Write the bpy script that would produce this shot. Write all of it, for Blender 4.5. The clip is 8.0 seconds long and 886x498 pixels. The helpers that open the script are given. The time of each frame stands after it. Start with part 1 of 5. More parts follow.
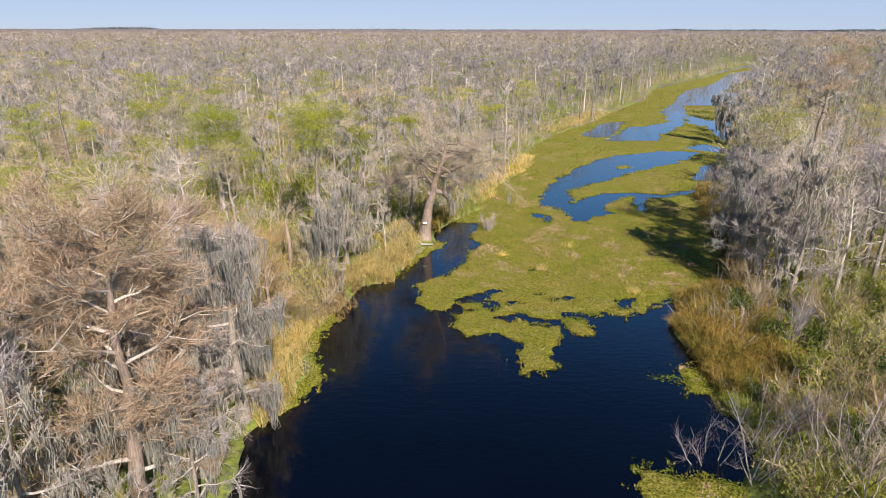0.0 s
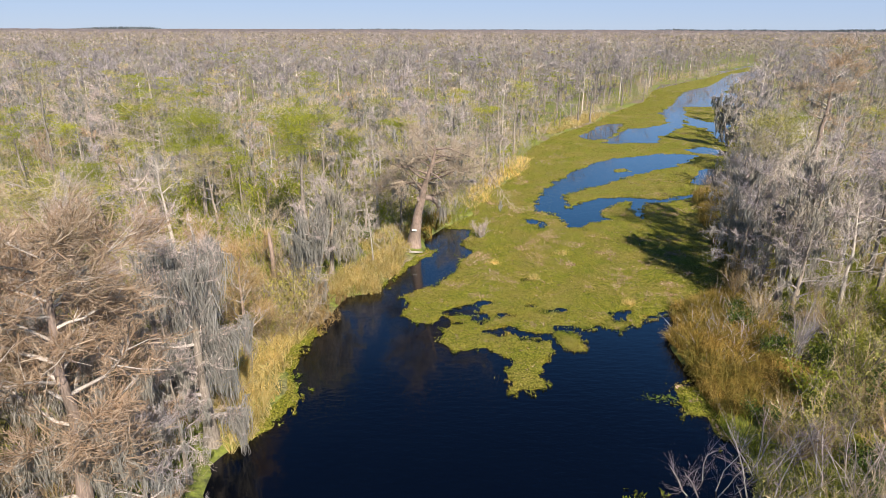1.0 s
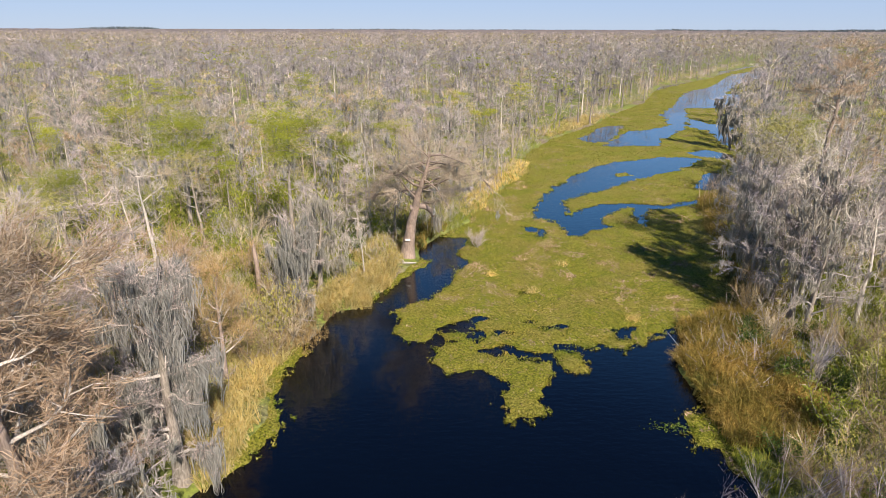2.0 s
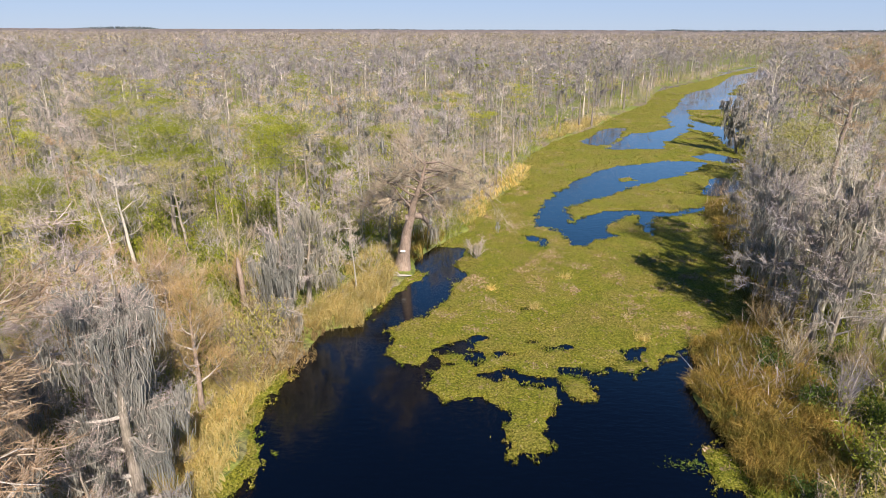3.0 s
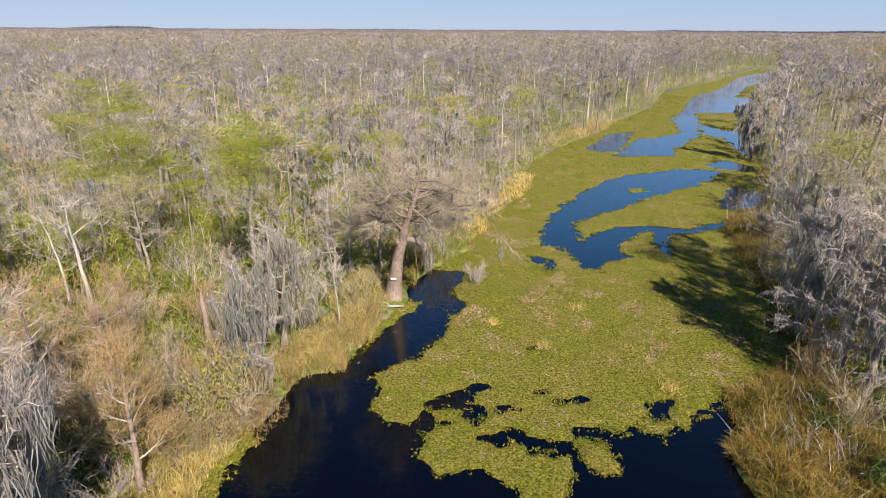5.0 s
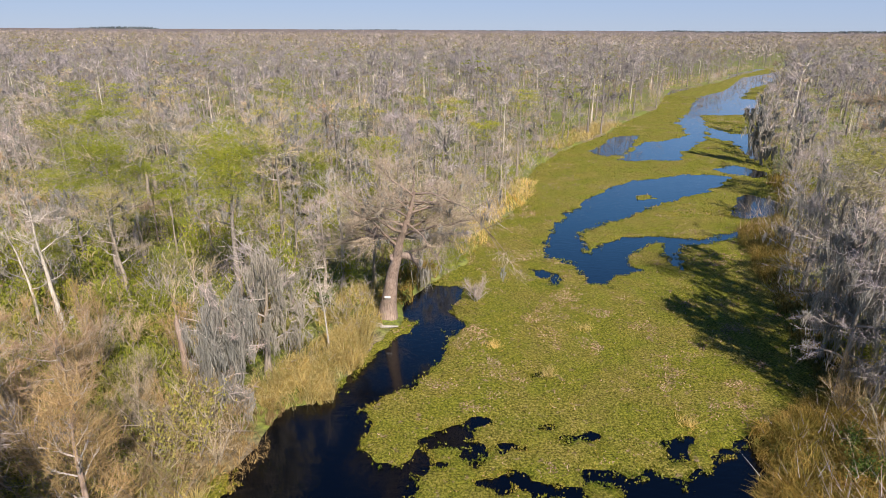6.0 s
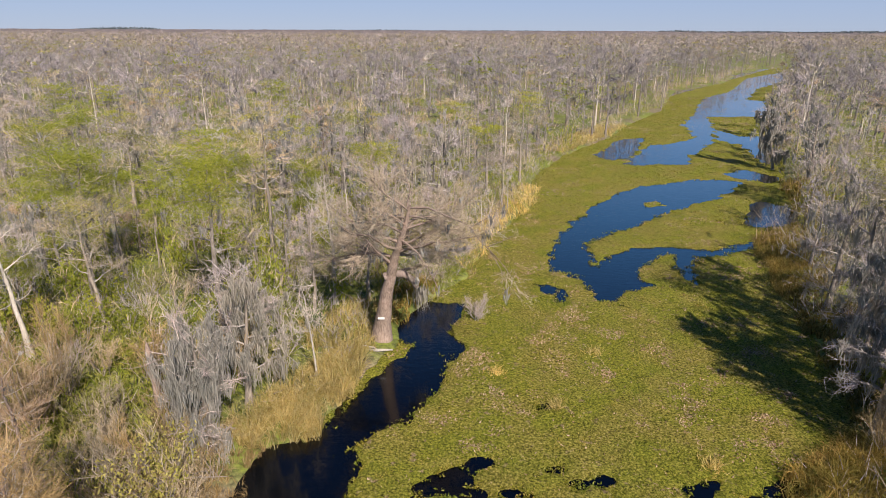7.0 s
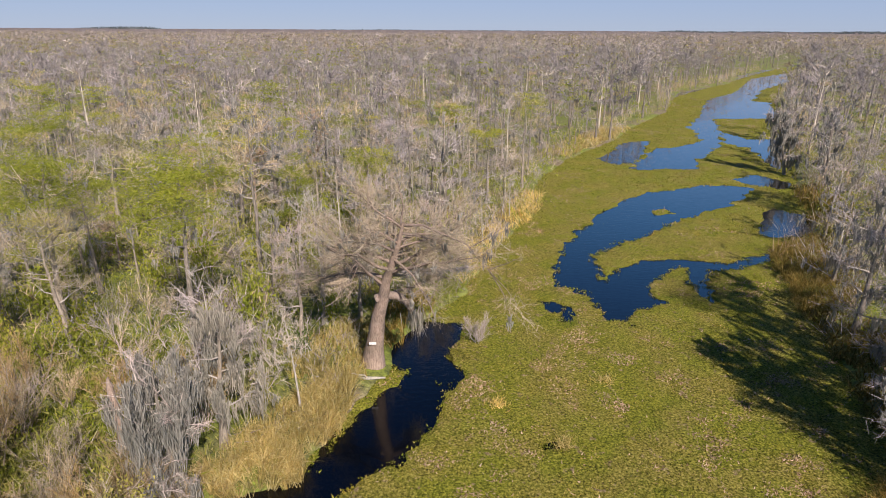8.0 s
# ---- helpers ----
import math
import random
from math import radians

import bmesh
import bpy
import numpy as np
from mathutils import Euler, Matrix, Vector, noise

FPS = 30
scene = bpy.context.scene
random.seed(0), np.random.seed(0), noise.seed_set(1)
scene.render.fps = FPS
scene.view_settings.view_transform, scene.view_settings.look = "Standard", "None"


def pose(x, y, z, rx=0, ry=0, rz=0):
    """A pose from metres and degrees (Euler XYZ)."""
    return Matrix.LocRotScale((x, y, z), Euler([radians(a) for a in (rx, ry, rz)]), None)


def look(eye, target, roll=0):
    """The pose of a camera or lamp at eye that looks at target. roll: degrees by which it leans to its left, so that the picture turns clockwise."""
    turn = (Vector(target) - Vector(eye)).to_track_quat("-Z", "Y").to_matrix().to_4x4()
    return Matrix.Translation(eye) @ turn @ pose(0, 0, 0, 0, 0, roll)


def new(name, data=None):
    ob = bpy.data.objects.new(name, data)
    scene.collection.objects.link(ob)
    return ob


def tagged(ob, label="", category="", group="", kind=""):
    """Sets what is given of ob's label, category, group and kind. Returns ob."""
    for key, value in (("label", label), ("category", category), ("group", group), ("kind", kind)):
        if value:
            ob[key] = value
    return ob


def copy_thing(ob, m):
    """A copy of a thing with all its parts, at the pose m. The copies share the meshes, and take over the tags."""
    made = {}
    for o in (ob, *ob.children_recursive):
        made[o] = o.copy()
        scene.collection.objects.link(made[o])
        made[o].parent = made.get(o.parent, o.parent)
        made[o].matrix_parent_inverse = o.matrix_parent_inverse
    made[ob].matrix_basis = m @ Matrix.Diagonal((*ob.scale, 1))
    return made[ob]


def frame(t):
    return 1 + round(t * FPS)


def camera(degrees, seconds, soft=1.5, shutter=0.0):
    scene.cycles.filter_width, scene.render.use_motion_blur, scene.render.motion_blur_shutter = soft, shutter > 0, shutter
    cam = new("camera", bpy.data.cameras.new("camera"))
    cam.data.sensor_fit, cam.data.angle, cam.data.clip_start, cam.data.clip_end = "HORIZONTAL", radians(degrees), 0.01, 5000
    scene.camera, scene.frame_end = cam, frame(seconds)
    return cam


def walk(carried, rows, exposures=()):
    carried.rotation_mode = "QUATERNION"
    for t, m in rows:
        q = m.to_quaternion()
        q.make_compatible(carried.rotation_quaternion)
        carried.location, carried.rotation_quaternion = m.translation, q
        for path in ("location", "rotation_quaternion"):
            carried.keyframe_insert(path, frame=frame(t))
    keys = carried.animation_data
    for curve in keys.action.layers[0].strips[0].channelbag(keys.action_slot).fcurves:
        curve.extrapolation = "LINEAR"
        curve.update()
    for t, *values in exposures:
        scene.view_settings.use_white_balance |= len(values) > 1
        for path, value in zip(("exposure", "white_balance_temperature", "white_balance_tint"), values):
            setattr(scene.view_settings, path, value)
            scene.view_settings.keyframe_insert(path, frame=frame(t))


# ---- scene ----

# ------------------------------------------------------------------ camera
cam = camera(72.0, 8.0, 0.65)
ROWS = [
    (0.0, 0.00, 0.00, 24.00, 0.00, -19.94, 0.10),
    (0.5, 0.69, 1.11, 24.04, 0.03, -19.96, 0.10),
    (1.0, 1.16, 2.46, 24.08, 0.03, -19.95, 0.14),
    (1.5, 1.43, 3.99, 24.11, -0.02, -19.95, 0.15),
    (3.0, 1.85, 9.32, 24.06, -0.13, -19.93, 0.20),
    (3.5, 1.93, 11.16, 24.02, -0.16, -19.93, 0.26),
    (4.0, 1.97, 13.02, 24.01, -0.20, -19.94, 0.30),
    (4.5, 2.05, 14.86, 24.00, -0.21, -19.94, 0.31),
    (6.0, 2.50, 20.72, 23.97, -0.05, -19.89, 0.29),
    (6.5, 2.63, 22.77, 23.95, 0.03, -19.88, 0.26),
    (7.0, 2.74, 24.78, 23.91, 0.08, -19.87, 0.24),
    (7.5, 2.85, 26.95, 23.86, 0.10, -19.89, 0.27),
    (8.0, 2.95, 29.00, 23.82, 0.11, -19.88, 0.31),
]
walk(cam, [(t, pose(x, y, z, 90 + pitch, 0, yaw) @ pose(0, 0, 0, 0, 0, roll)) for t, x, y, z, yaw, pitch, roll in ROWS],
     [(0.0, 0.56, 6600, 17), (3.5, 0.56, 6600, 17), (5.5, 0.45, 6600, 18), (8.0, 0.25, 6600, 21)])

# ------------------------------------------------------------------ daylight
SUN_UP, SUN_ROUND = 38.0, 157.0
world = bpy.data.worlds.new("world")
scene.world = world
world.use_nodes = True
wn = world.node_tree
sky = wn.nodes.new("ShaderNodeTexSky")
sky.sky_type = "NISHITA"
sky.sun_disc = False
sky.sun_elevation, sky.sun_rotation = radians(SUN_UP), radians(SUN_ROUND)
sky.altitude, sky.air_density, sky.dust_density, sky.ozone_density = 3500, 1.0, 0.0, 2.0
# a pale horizon under a deep blue sky
up = wn.nodes.new("ShaderNodeSeparateXYZ")
wn.links.new(wn.nodes.new("ShaderNodeTexCoord").outputs["Generated"], up.inputs[0])
blue = wn.nodes.new("ShaderNodeValToRGB")
for stop, (height, tone) in enumerate(((0.0, (0.47, 0.63, 0.84)), (0.07, (0.42, 0.61, 0.90)), (0.15, (0.25, 0.56, 1.0)), (0.28, (0.14, 0.48, 1.0)), (0.40, (0.08, 0.31, 0.76)), (0.55, (0.03, 0.10, 0.30)), (1.0, (0.02, 0.05, 0.16)))):
    if stop > 1:
        blue.color_ramp.elements.new(height)
    blue.color_ramp.elements[stop].position, blue.color_ramp.elements[stop].color = height, (*tone, 1)
wn.links.new(up.outputs[2], blue.inputs[0])
brighter = wn.nodes.new("ShaderNodeVectorMath")
brighter.operation = "SCALE"
brighter.inputs["Scale"].default_value = 13.5
wn.links.new(blue.outputs[0], brighter.inputs[0])
veil = wn.nodes.new("ShaderNodeMix")
veil.data_type = "RGBA"
veil.inputs[0].default_value = 0.82
wn.links.new(sky.outputs[0], veil.inputs[6])
wn.links.new(brighter.outputs[0], veil.inputs[7])
wn.links.new(veil.outputs[2], wn.nodes["Background"].inputs[0])
wn.nodes["Background"].inputs[1].default_value = 0.05
sun = new("sun", bpy.data.lights.new("sun", "SUN"))
sun.data.energy, sun.data.angle, sun.data.color = 5.0, radians(0.6), (1.0, 0.94, 0.82)
az, el = radians(SUN_ROUND), radians(SUN_UP)
sun.matrix_world = look((0, 0, 0), (-math.sin(az) * math.cos(el), -math.cos(az) * math.cos(el), -math.sin(el)))


# ------------------------------------------------------------------ materials
def material(name):
    m = bpy.data.materials.new(name)
    m.use_nodes = True
    return m, m.node_tree, m.node_tree.nodes["Principled BSDF"]


def noise_node(nt, scale, detail=4.0, rough=0.55, coords="Object", stretch=None):
    tc = nt.nodes.new("ShaderNodeTexCoord")
    n = nt.nodes.new("ShaderNodeTexNoise")
    n.inputs["Scale"].default_value = scale
    n.inputs["Detail"].default_value = detail
    n.inputs["Roughness"].default_value = rough
    out = tc.outputs[coords]
    if stretch:
        mp = nt.nodes.new("ShaderNodeMapping")
        mp.inputs["Scale"].default_value = stretch
        nt.links.new(out, mp.inputs[0])
        out = mp.outputs[0]
    nt.links.new(out, n.inputs["Vector"])
    return n.outputs["Fac"]


def ramp(nt, fac, stops):
    r = nt.nodes.new("ShaderNodeValToRGB")
    e = r.color_ramp.elements
    while len(e) < len(stops):
        e.new(0.5)
    for k, (p, c) in zip(e, stops):
        k.position, k.color = p, (*c, 1)
    nt.links.new(fac, r.inputs[0])
    return r.outputs[0]


def mix(nt, fac, a, b, kind="MIX"):
    m = nt.nodes.new("ShaderNodeMix")
    m.data_type, m.blend_type = "RGBA", kind
    for k, v in ((0, fac), (6, a), (7, b)):
        if isinstance(v, (int, float)):
            m.inputs[k].default_value = v
        elif isinstance(v, tuple):
            m.inputs[k].default_value = (*v, 1)
        else:
            nt.links.new(v, m.inputs[k])
    return m.outputs[2]


def bump(nt, bsdf, height, strength, distance):
    b = nt.nodes.new("ShaderNodeBump")
    b.inputs["Strength"].default_value, b.inputs["Distance"].default_value = strength, distance
    nt.links.new(height, b.inputs["Height"])
    nt.links.new(b.outputs[0], bsdf.inputs["Normal"])


def fibre(name, tones, rough=0.85, through_light=0.0, patch=0.25, tints=((0.78, 0.8, 0.8), (1.18, 1.13, 1.1))):
    """Twigs, moss, blades and leaves: a tone for each strand, shifted from plant to plant and in patches."""
    m, nt, p = material(name)
    geo, info = nt.nodes.new("ShaderNodeNewGeometry"), nt.nodes.new("ShaderNodeObjectInfo")
    n = len(tones)
    strand = ramp(nt, geo.outputs["Random Per Island"], [(k / max(1, n - 1), c) for k, c in enumerate(tones)])
    plant = ramp(nt, info.outputs["Random"], [(0.0, (0.74, 0.76, 0.8)), (0.5, (1.0, 0.99, 0.97)), (1.0, (1.2, 1.12, 1.0))])
    col = mix(nt, 1.0, strand, plant, "MULTIPLY")
    field = ramp(nt, noise_node(nt, patch, 3.0), [(0.34, tints[0]), (0.66, tints[1])])
    col = mix(nt, 1.0, col, field, "MULTIPLY")
    nt.links.new(col, p.inputs["Base Color"])
    p.inputs["Roughness"].default_value = rough
    p.inputs["Specular IOR Level"].default_value = 0.2
    if through_light:
        tr = nt.nodes.new("ShaderNodeBsdfTranslucent")
        nt.links.new(col, tr.inputs[0])
        ms = nt.nodes.new("ShaderNodeMixShader")
        ms.inputs[0].default_value = through_light
        nt.links.new(p.outputs[0], ms.inputs[1])
        nt.links.new(tr.outputs[0], ms.inputs[2])
        nt.links.new(ms.outputs[0], nt.nodes["Material Output"].inputs[0])
    return m


def bark(name, dark, light):
    m, nt, p = material(name)
    info = nt.nodes.new("ShaderNodeObjectInfo")
    grain = noise_node(nt, 3.0, 6.0, 0.65, stretch=(5, 5, 0.7))
    col = ramp(nt, grain, [(0.32, dark), (0.62, light)])
    stain = ramp(nt, noise_node(nt, 0.9, 3.0), [(0.35, (0.7, 0.72, 0.68)), (0.65, (1.1, 1.08, 1.05))])
    col = mix(nt, 1.0, col, stain, "MULTIPLY")
    col = mix(nt, 1.0, col, ramp(nt, info.outputs["Random"], [(0.0, (0.75, 0.75, 0.75)), (1.0, (1.2, 1.15, 1.1))]), "MULTIPLY")
    nt.links.new(col, p.inputs["Base Color"])
    p.inputs["Roughness"].default_value = 0.9
    bump(nt, p, grain, 0.6, 0.05)
    return m


BARK_GREY = bark("grey_bark", (0.15, 0.125, 0.10), (0.42, 0.37, 0.32))
BARK_ASH = bark("ash_grey_bark", (0.28, 0.25, 0.235), (0.66, 0.61, 0.57))
BARK_PALE = bark("pale_bark", (0.36, 0.32, 0.28), (0.72, 0.67, 0.60))
BARK_RED = bark("reddish_bark", (0.18, 0.13, 0.105), (0.41, 0.325, 0.28))
TWIG_GREY = fibre("grey_twigs", [(0.29, 0.25, 0.25), (0.44, 0.39, 0.388), (0.60, 0.545, 0.54)])
TWIG_RUST = fibre("rust_twigs", [(0.29, 0.185, 0.105), (0.47, 0.335, 0.21), (0.62, 0.485, 0.35)])
TWIG_BROWN = fibre("brown_twigs", [(0.22, 0.15, 0.065), (0.40, 0.29, 0.14), (0.54, 0.42, 0.24)])
TWIG_TAN = fibre("tan_twigs", [(0.32, 0.25, 0.15), (0.52, 0.43, 0.29), (0.70, 0.61, 0.46)])
TWIG_PALE = fibre("pale_twigs", [(0.45, 0.41, 0.37), (0.68, 0.63, 0.58)])
TWIG_DUN = fibre("dun_twigs", [(0.36, 0.285, 0.20), (0.48, 0.395, 0.29), (0.60, 0.51, 0.385)])
TWIG_MAUVE = fibre("mauve_twigs", [(0.27, 0.21, 0.23), (0.39, 0.32, 0.34), (0.52, 0.45, 0.45)])
LEAF_LIME = fibre("lime_buds", [(0.22, 0.27, 0.03), (0.34, 0.385, 0.045), (0.46, 0.47, 0.09)], through_light=0.35)
LEAF_OLIVE = fibre("olive_buds", [(0.28, 0.275, 0.07), (0.40, 0.39, 0.10), (0.49, 0.45, 0.17)], through_light=0.25)
LEAF_GREEN = fibre("green_leaves", [(0.05, 0.09, 0.02), (0.12, 0.19, 0.04), (0.22, 0.30, 0.06)], through_light=0.3)
MOSS = fibre("hanging_moss", [(0.24, 0.23, 0.20), (0.33, 0.32, 0.285), (0.43, 0.42, 0.375)], through_light=0.15)
# darker copy of MOSS for far trees: the tassels' self-shadow is in the tones
MOSS_SHADED = fibre("grey_moss", [(0.17, 0.157, 0.155), (0.28, 0.262, 0.256), (0.38, 0.357, 0.348)], through_light=0.1)
REED_GOLD = fibre("golden_reeds", [(0.12, 0.085, 0.015), (0.31, 0.215, 0.045), (0.48, 0.355, 0.12), (0.18, 0.17, 0.03)], through_light=0.25, patch=0.55, tints=((0.6, 0.7, 0.6), (1.2, 1.15, 1.2)))
REED_STRAW = fibre("straw_grass", [(0.46, 0.33, 0.09), (0.80, 0.62, 0.22), (0.92, 0.77, 0.38), (0.48, 0.43, 0.09)], through_light=0.4, patch=0.3)
GRASS_GREEN = fibre("green_undergrowth", [(0.11, 0.16, 0.015), (0.27, 0.335, 0.035), (0.41, 0.40, 0.08), (0.38, 0.41, 0.08)], through_light=0.3, patch=0.12)
WEED = fibre("floating_leaves", [(0.045, 0.05, 0.004), (0.15, 0.165, 0.012), (0.28, 0.275, 0.03), (0.50, 0.42, 0.15)], through_light=0.2, patch=0.4, tints=((0.62, 0.84, 0.5), (1.25, 1.05, 0.95)))
WEED_DEAD = fibre("withered_floating_leaves", [(0.20, 0.125, 0.085), (0.38, 0.27, 0.19), (0.54, 0.43, 0.33)], patch=0.4)
GRASS_BROWN = fibre("brown_grass", [(0.20, 0.13, 0.05), (0.36, 0.25, 0.10), (0.52, 0.40, 0.19)], through_light=0.2, patch=0.4)
TWIG_FAR = fibre("hazy_grey_twigs", [(0.21, 0.188, 0.190), (0.33, 0.30, 0.302), (0.47, 0.434, 0.432)], patch=0.13, tints=((0.58, 0.59, 0.62), (1.36, 1.30, 1.27)))
TWIG_FAR_TAN = fibre("hazy_tan_twigs", [(0.20, 0.16, 0.12), (0.38, 0.32, 0.25)], patch=0.06)
CANOPY = fibre("far_canopy_twigs", [(0.15, 0.13, 0.122), (0.23, 0.20, 0.19)], patch=0.02)
# blue-grey instead of green: the haze of distance is put into these tones
PINE_HAZED = fibre("hazed_evergreens", [(0.08, 0.105, 0.115), (0.14, 0.165, 0.17)], patch=0.01)


def ground_material():
    m, nt, p = material("swamp_floor")
    big, small = noise_node(nt, 0.09, 4.0, 0.6), noise_node(nt, 2.2, 6.0, 0.7)
    soil = ramp(nt, small, [(0.35, (0.07, 0.055, 0.035)), (0.5, (0.20, 0.16, 0.10)), (0.65, (0.36, 0.29, 0.18))])
    green = ramp(nt, small, [(0.35, (0.07, 0.085, 0.02)), (0.65, (0.26, 0.31, 0.045))])
    col = mix(nt, ramp(nt, big, [(0.38, (0, 0, 0)), (0.54, (1, 1, 1))]), soil, green)
    nt.links.new(col, p.inputs["Base Color"])
    p.inputs["Roughness"].default_value = 0.95
    bump(nt, p, small, 0.8, 0.15)
    return m


def mat_material():
    m, nt, p = material("floating_weed_mat")
    big, mid, small = noise_node(nt, 0.22, 4.0, 0.6), noise_node(nt, 1.4, 4.0, 0.65), noise_node(nt, 7.0, 4.0, 0.7)
    # the darkest stops paint shadow speckles between the leaves into the base colour
    green = ramp(nt, small, [(0.34, (0.03, 0.034, 0.005)), (0.5, (0.17, 0.185, 0.018)), (0.66, (0.38, 0.36, 0.05))])
    olive = ramp(nt, small, [(0.34, (0.035, 0.03, 0.007)), (0.5, (0.21, 0.19, 0.03)), (0.68, (0.48, 0.40, 0.12))])
    dead = ramp(nt, small, [(0.3, (0.09, 0.055, 0.03)), (0.55, (0.30, 0.22, 0.13)), (0.7, (0.52, 0.42, 0.28))])
    col = mix(nt, ramp(nt, big, [(0.42, (0, 0, 0)), (0.6, (1, 1, 1))]), green, olive)
    col = mix(nt, ramp(nt, mid, [(0.6, (0, 0, 0)), (0.7, (1, 1, 1))]), col, dead)
    nt.links.new(col, p.inputs["Base Color"])
    p.inputs["Roughness"].default_value = 0.9
    p.inputs["Specular IOR Level"].default_value = 0.15
    bump(nt, p, small, 1.0, 0.12)
    return m


def water_material():
    m, nt, p = material("dark_swamp_water")
    deep = ramp(nt, noise_node(nt, 0.07, 4.0), [(0.35, (0.0003, 0.0007, 0.002)), (0.7, (0.0006, 0.0016, 0.004))])
    nt.links.new(deep, p.inputs["Base Color"])
    p.inputs["Roughness"].default_value = 0.04
    p.inputs["IOR"].default_value = 1.33
    p.inputs["Coat Weight"].default_value, p.inputs["Coat IOR"].default_value, p.inputs["Coat Roughness"].default_value = 0.7, 1.38, 0.03
    rip = noise_node(nt, 1.6, 5.0, 0.6, stretch=(0.6, 1.4, 1))
    bump(nt, p, rip, 0.22, 0.12)
    return m


SOIL, WEED_MAT, WATER = ground_material(), mat_material(), water_material()


# ------------------------------------------------------------------ mesh tools
class Soup:
    """Collects points, triangles and quads for one mesh."""

    def __init__(self):
        self.v, self.t, self.q, self.n = [], [], [], 0

    def add(self, v, t=None, q=None):
        v = np.asarray(v, float).reshape(-1, 3)
        if t is not None and len(t):
            self.t.append(np.asarray(t, int) + self.n)
        if q is not None and len(q):
            self.q.append(np.asarray(q, int) + self.n)
        self.v.append(v)
        self.n += len(v)

    def arrays(self):
        v = np.concatenate(self.v) if self.v else np.zeros((0, 3))
        t = np.concatenate(self.t) if self.t else np.zeros((0, 3), int)
        q = np.concatenate(self.q) if self.q else np.zeros((0, 4), int)
        return v, t, q

    def mesh(self, name, mat, smooth=False):
        return mesh_from(name, *self.arrays(), mat, smooth)


def mesh_from(name, v, t, q, mat, smooth=False):
    me = bpy.data.meshes.new(name)
    me.vertices.add(len(v))
    me.vertices.foreach_set("co", np.ascontiguousarray(v, dtype=np.float32).ravel())
    loops = np.concatenate([np.ravel(t), np.ravel(q)]).astype(np.int32)
    me.loops.add(len(loops))
    me.loops.foreach_set("vertex_index", loops)
    sizes = np.concatenate([np.full(len(t), 3), np.full(len(q), 4)]).astype(np.int32)
    me.polygons.add(len(sizes))
    me.polygons.foreach_set("loop_start", np.concatenate([[0], np.cumsum(sizes)[:-1]]).astype(np.int32))
    me.polygons.foreach_set("loop_total", sizes)
    if smooth:
        me.polygons.foreach_set("use_smooth", np.ones(len(sizes), bool))
    me.update(calc_edges=True)
    me.materials.append(mat)
    return me


def unit(a):
    return a / np.maximum(np.linalg.norm(a, axis=-1, keepdims=True), 1e-9)


def tube(soup, pts, radii, sides):
    pts, radii = np.asarray(pts, float), np.asarray(radii, float)
    tan = unit(np.gradient(pts, axis=0))
    ref = np.where(np.abs(tan[:, 2:3]) > 0.9, [[1.0, 0, 0]], [[0, 0, 1.0]])
    a = unit(np.cross(tan, ref))
    b = np.cross(tan, a)
    ang = np.arange(sides) * 2 * np.pi / sides
    ring = pts[:, None] + radii[:, None, None] * (np.cos(ang)[None, :, None] * a[:, None] + np.sin(ang)[None, :, None] * b[:, None])
    i, j = np.meshgrid(np.arange(len(pts) - 1), np.arange(sides), indexing="ij")
    k = (j + 1) % sides
    q = np.stack([i * sides + j, i * sides + k, (i + 1) * sides + k, (i + 1) * sides + j], -1).reshape(-1, 4)
    soup.add(ring.reshape(-1, 3), q=q)


def slivers(soup, at, way, length, width, rng, bend=0.0):
    """Thin tapering strands from points along directions: one triangle each, or two when they bend."""
    n = len(at)
    side = unit(np.cross(way, rng.normal(size=(n, 3)))) * np.reshape(width, (-1, 1)) / 2
    tip = at + way * np.reshape(length, (-1, 1))
    i = np.arange(n)[:, None]
    if not bend:
        soup.add(np.stack([at - side, at + side, tip], 1), t=i * 3 + [[0, 1, 2]])
        return
    mid = (at + tip) / 2 + rng.normal(size=(n, 3)) * bend * np.reshape(length, (-1, 1))
    soup.add(np.stack([at - side, at + side, mid + side * 0.8, mid - side * 0.8, tip], 1), t=i * 5 + [[3, 2, 4]], q=i * 5 + [[0, 1, 2, 3]])


def bough(rng, start, way, length, n, lift=0.0, wander=0.15):
    pts, d, step = [np.array(start, float)], np.array(way, float), length / (n - 1)
    for _ in range(n - 1):
        d = d + rng.normal(0, wander, 3) + np.array([0, 0, lift])
        d /= np.linalg.norm(d)
        pts.append(pts[-1] + d * step)
    return np.array(pts)


def sample(paths, n, rng, low=0.25):
    """n points spread over branch paths by length, with the branch's direction there."""
    seg_a = np.concatenate([p[:-1] for p in paths])
    seg_b = np.concatenate([p[1:] for p in paths])
    rank = np.concatenate([np.linspace(0, 1, len(p) - 1) for p in paths])
    w = np.linalg.norm(seg_b - seg_a, axis=1) * (rank >= low * 0.99)
    k = rng.choice(len(w), n, p=w / w.sum())
    u = rng.random((n, 1))
    return seg_a[k] * (1 - u) + seg_b[k] * u, unit(seg_b[k] - seg_a[k])


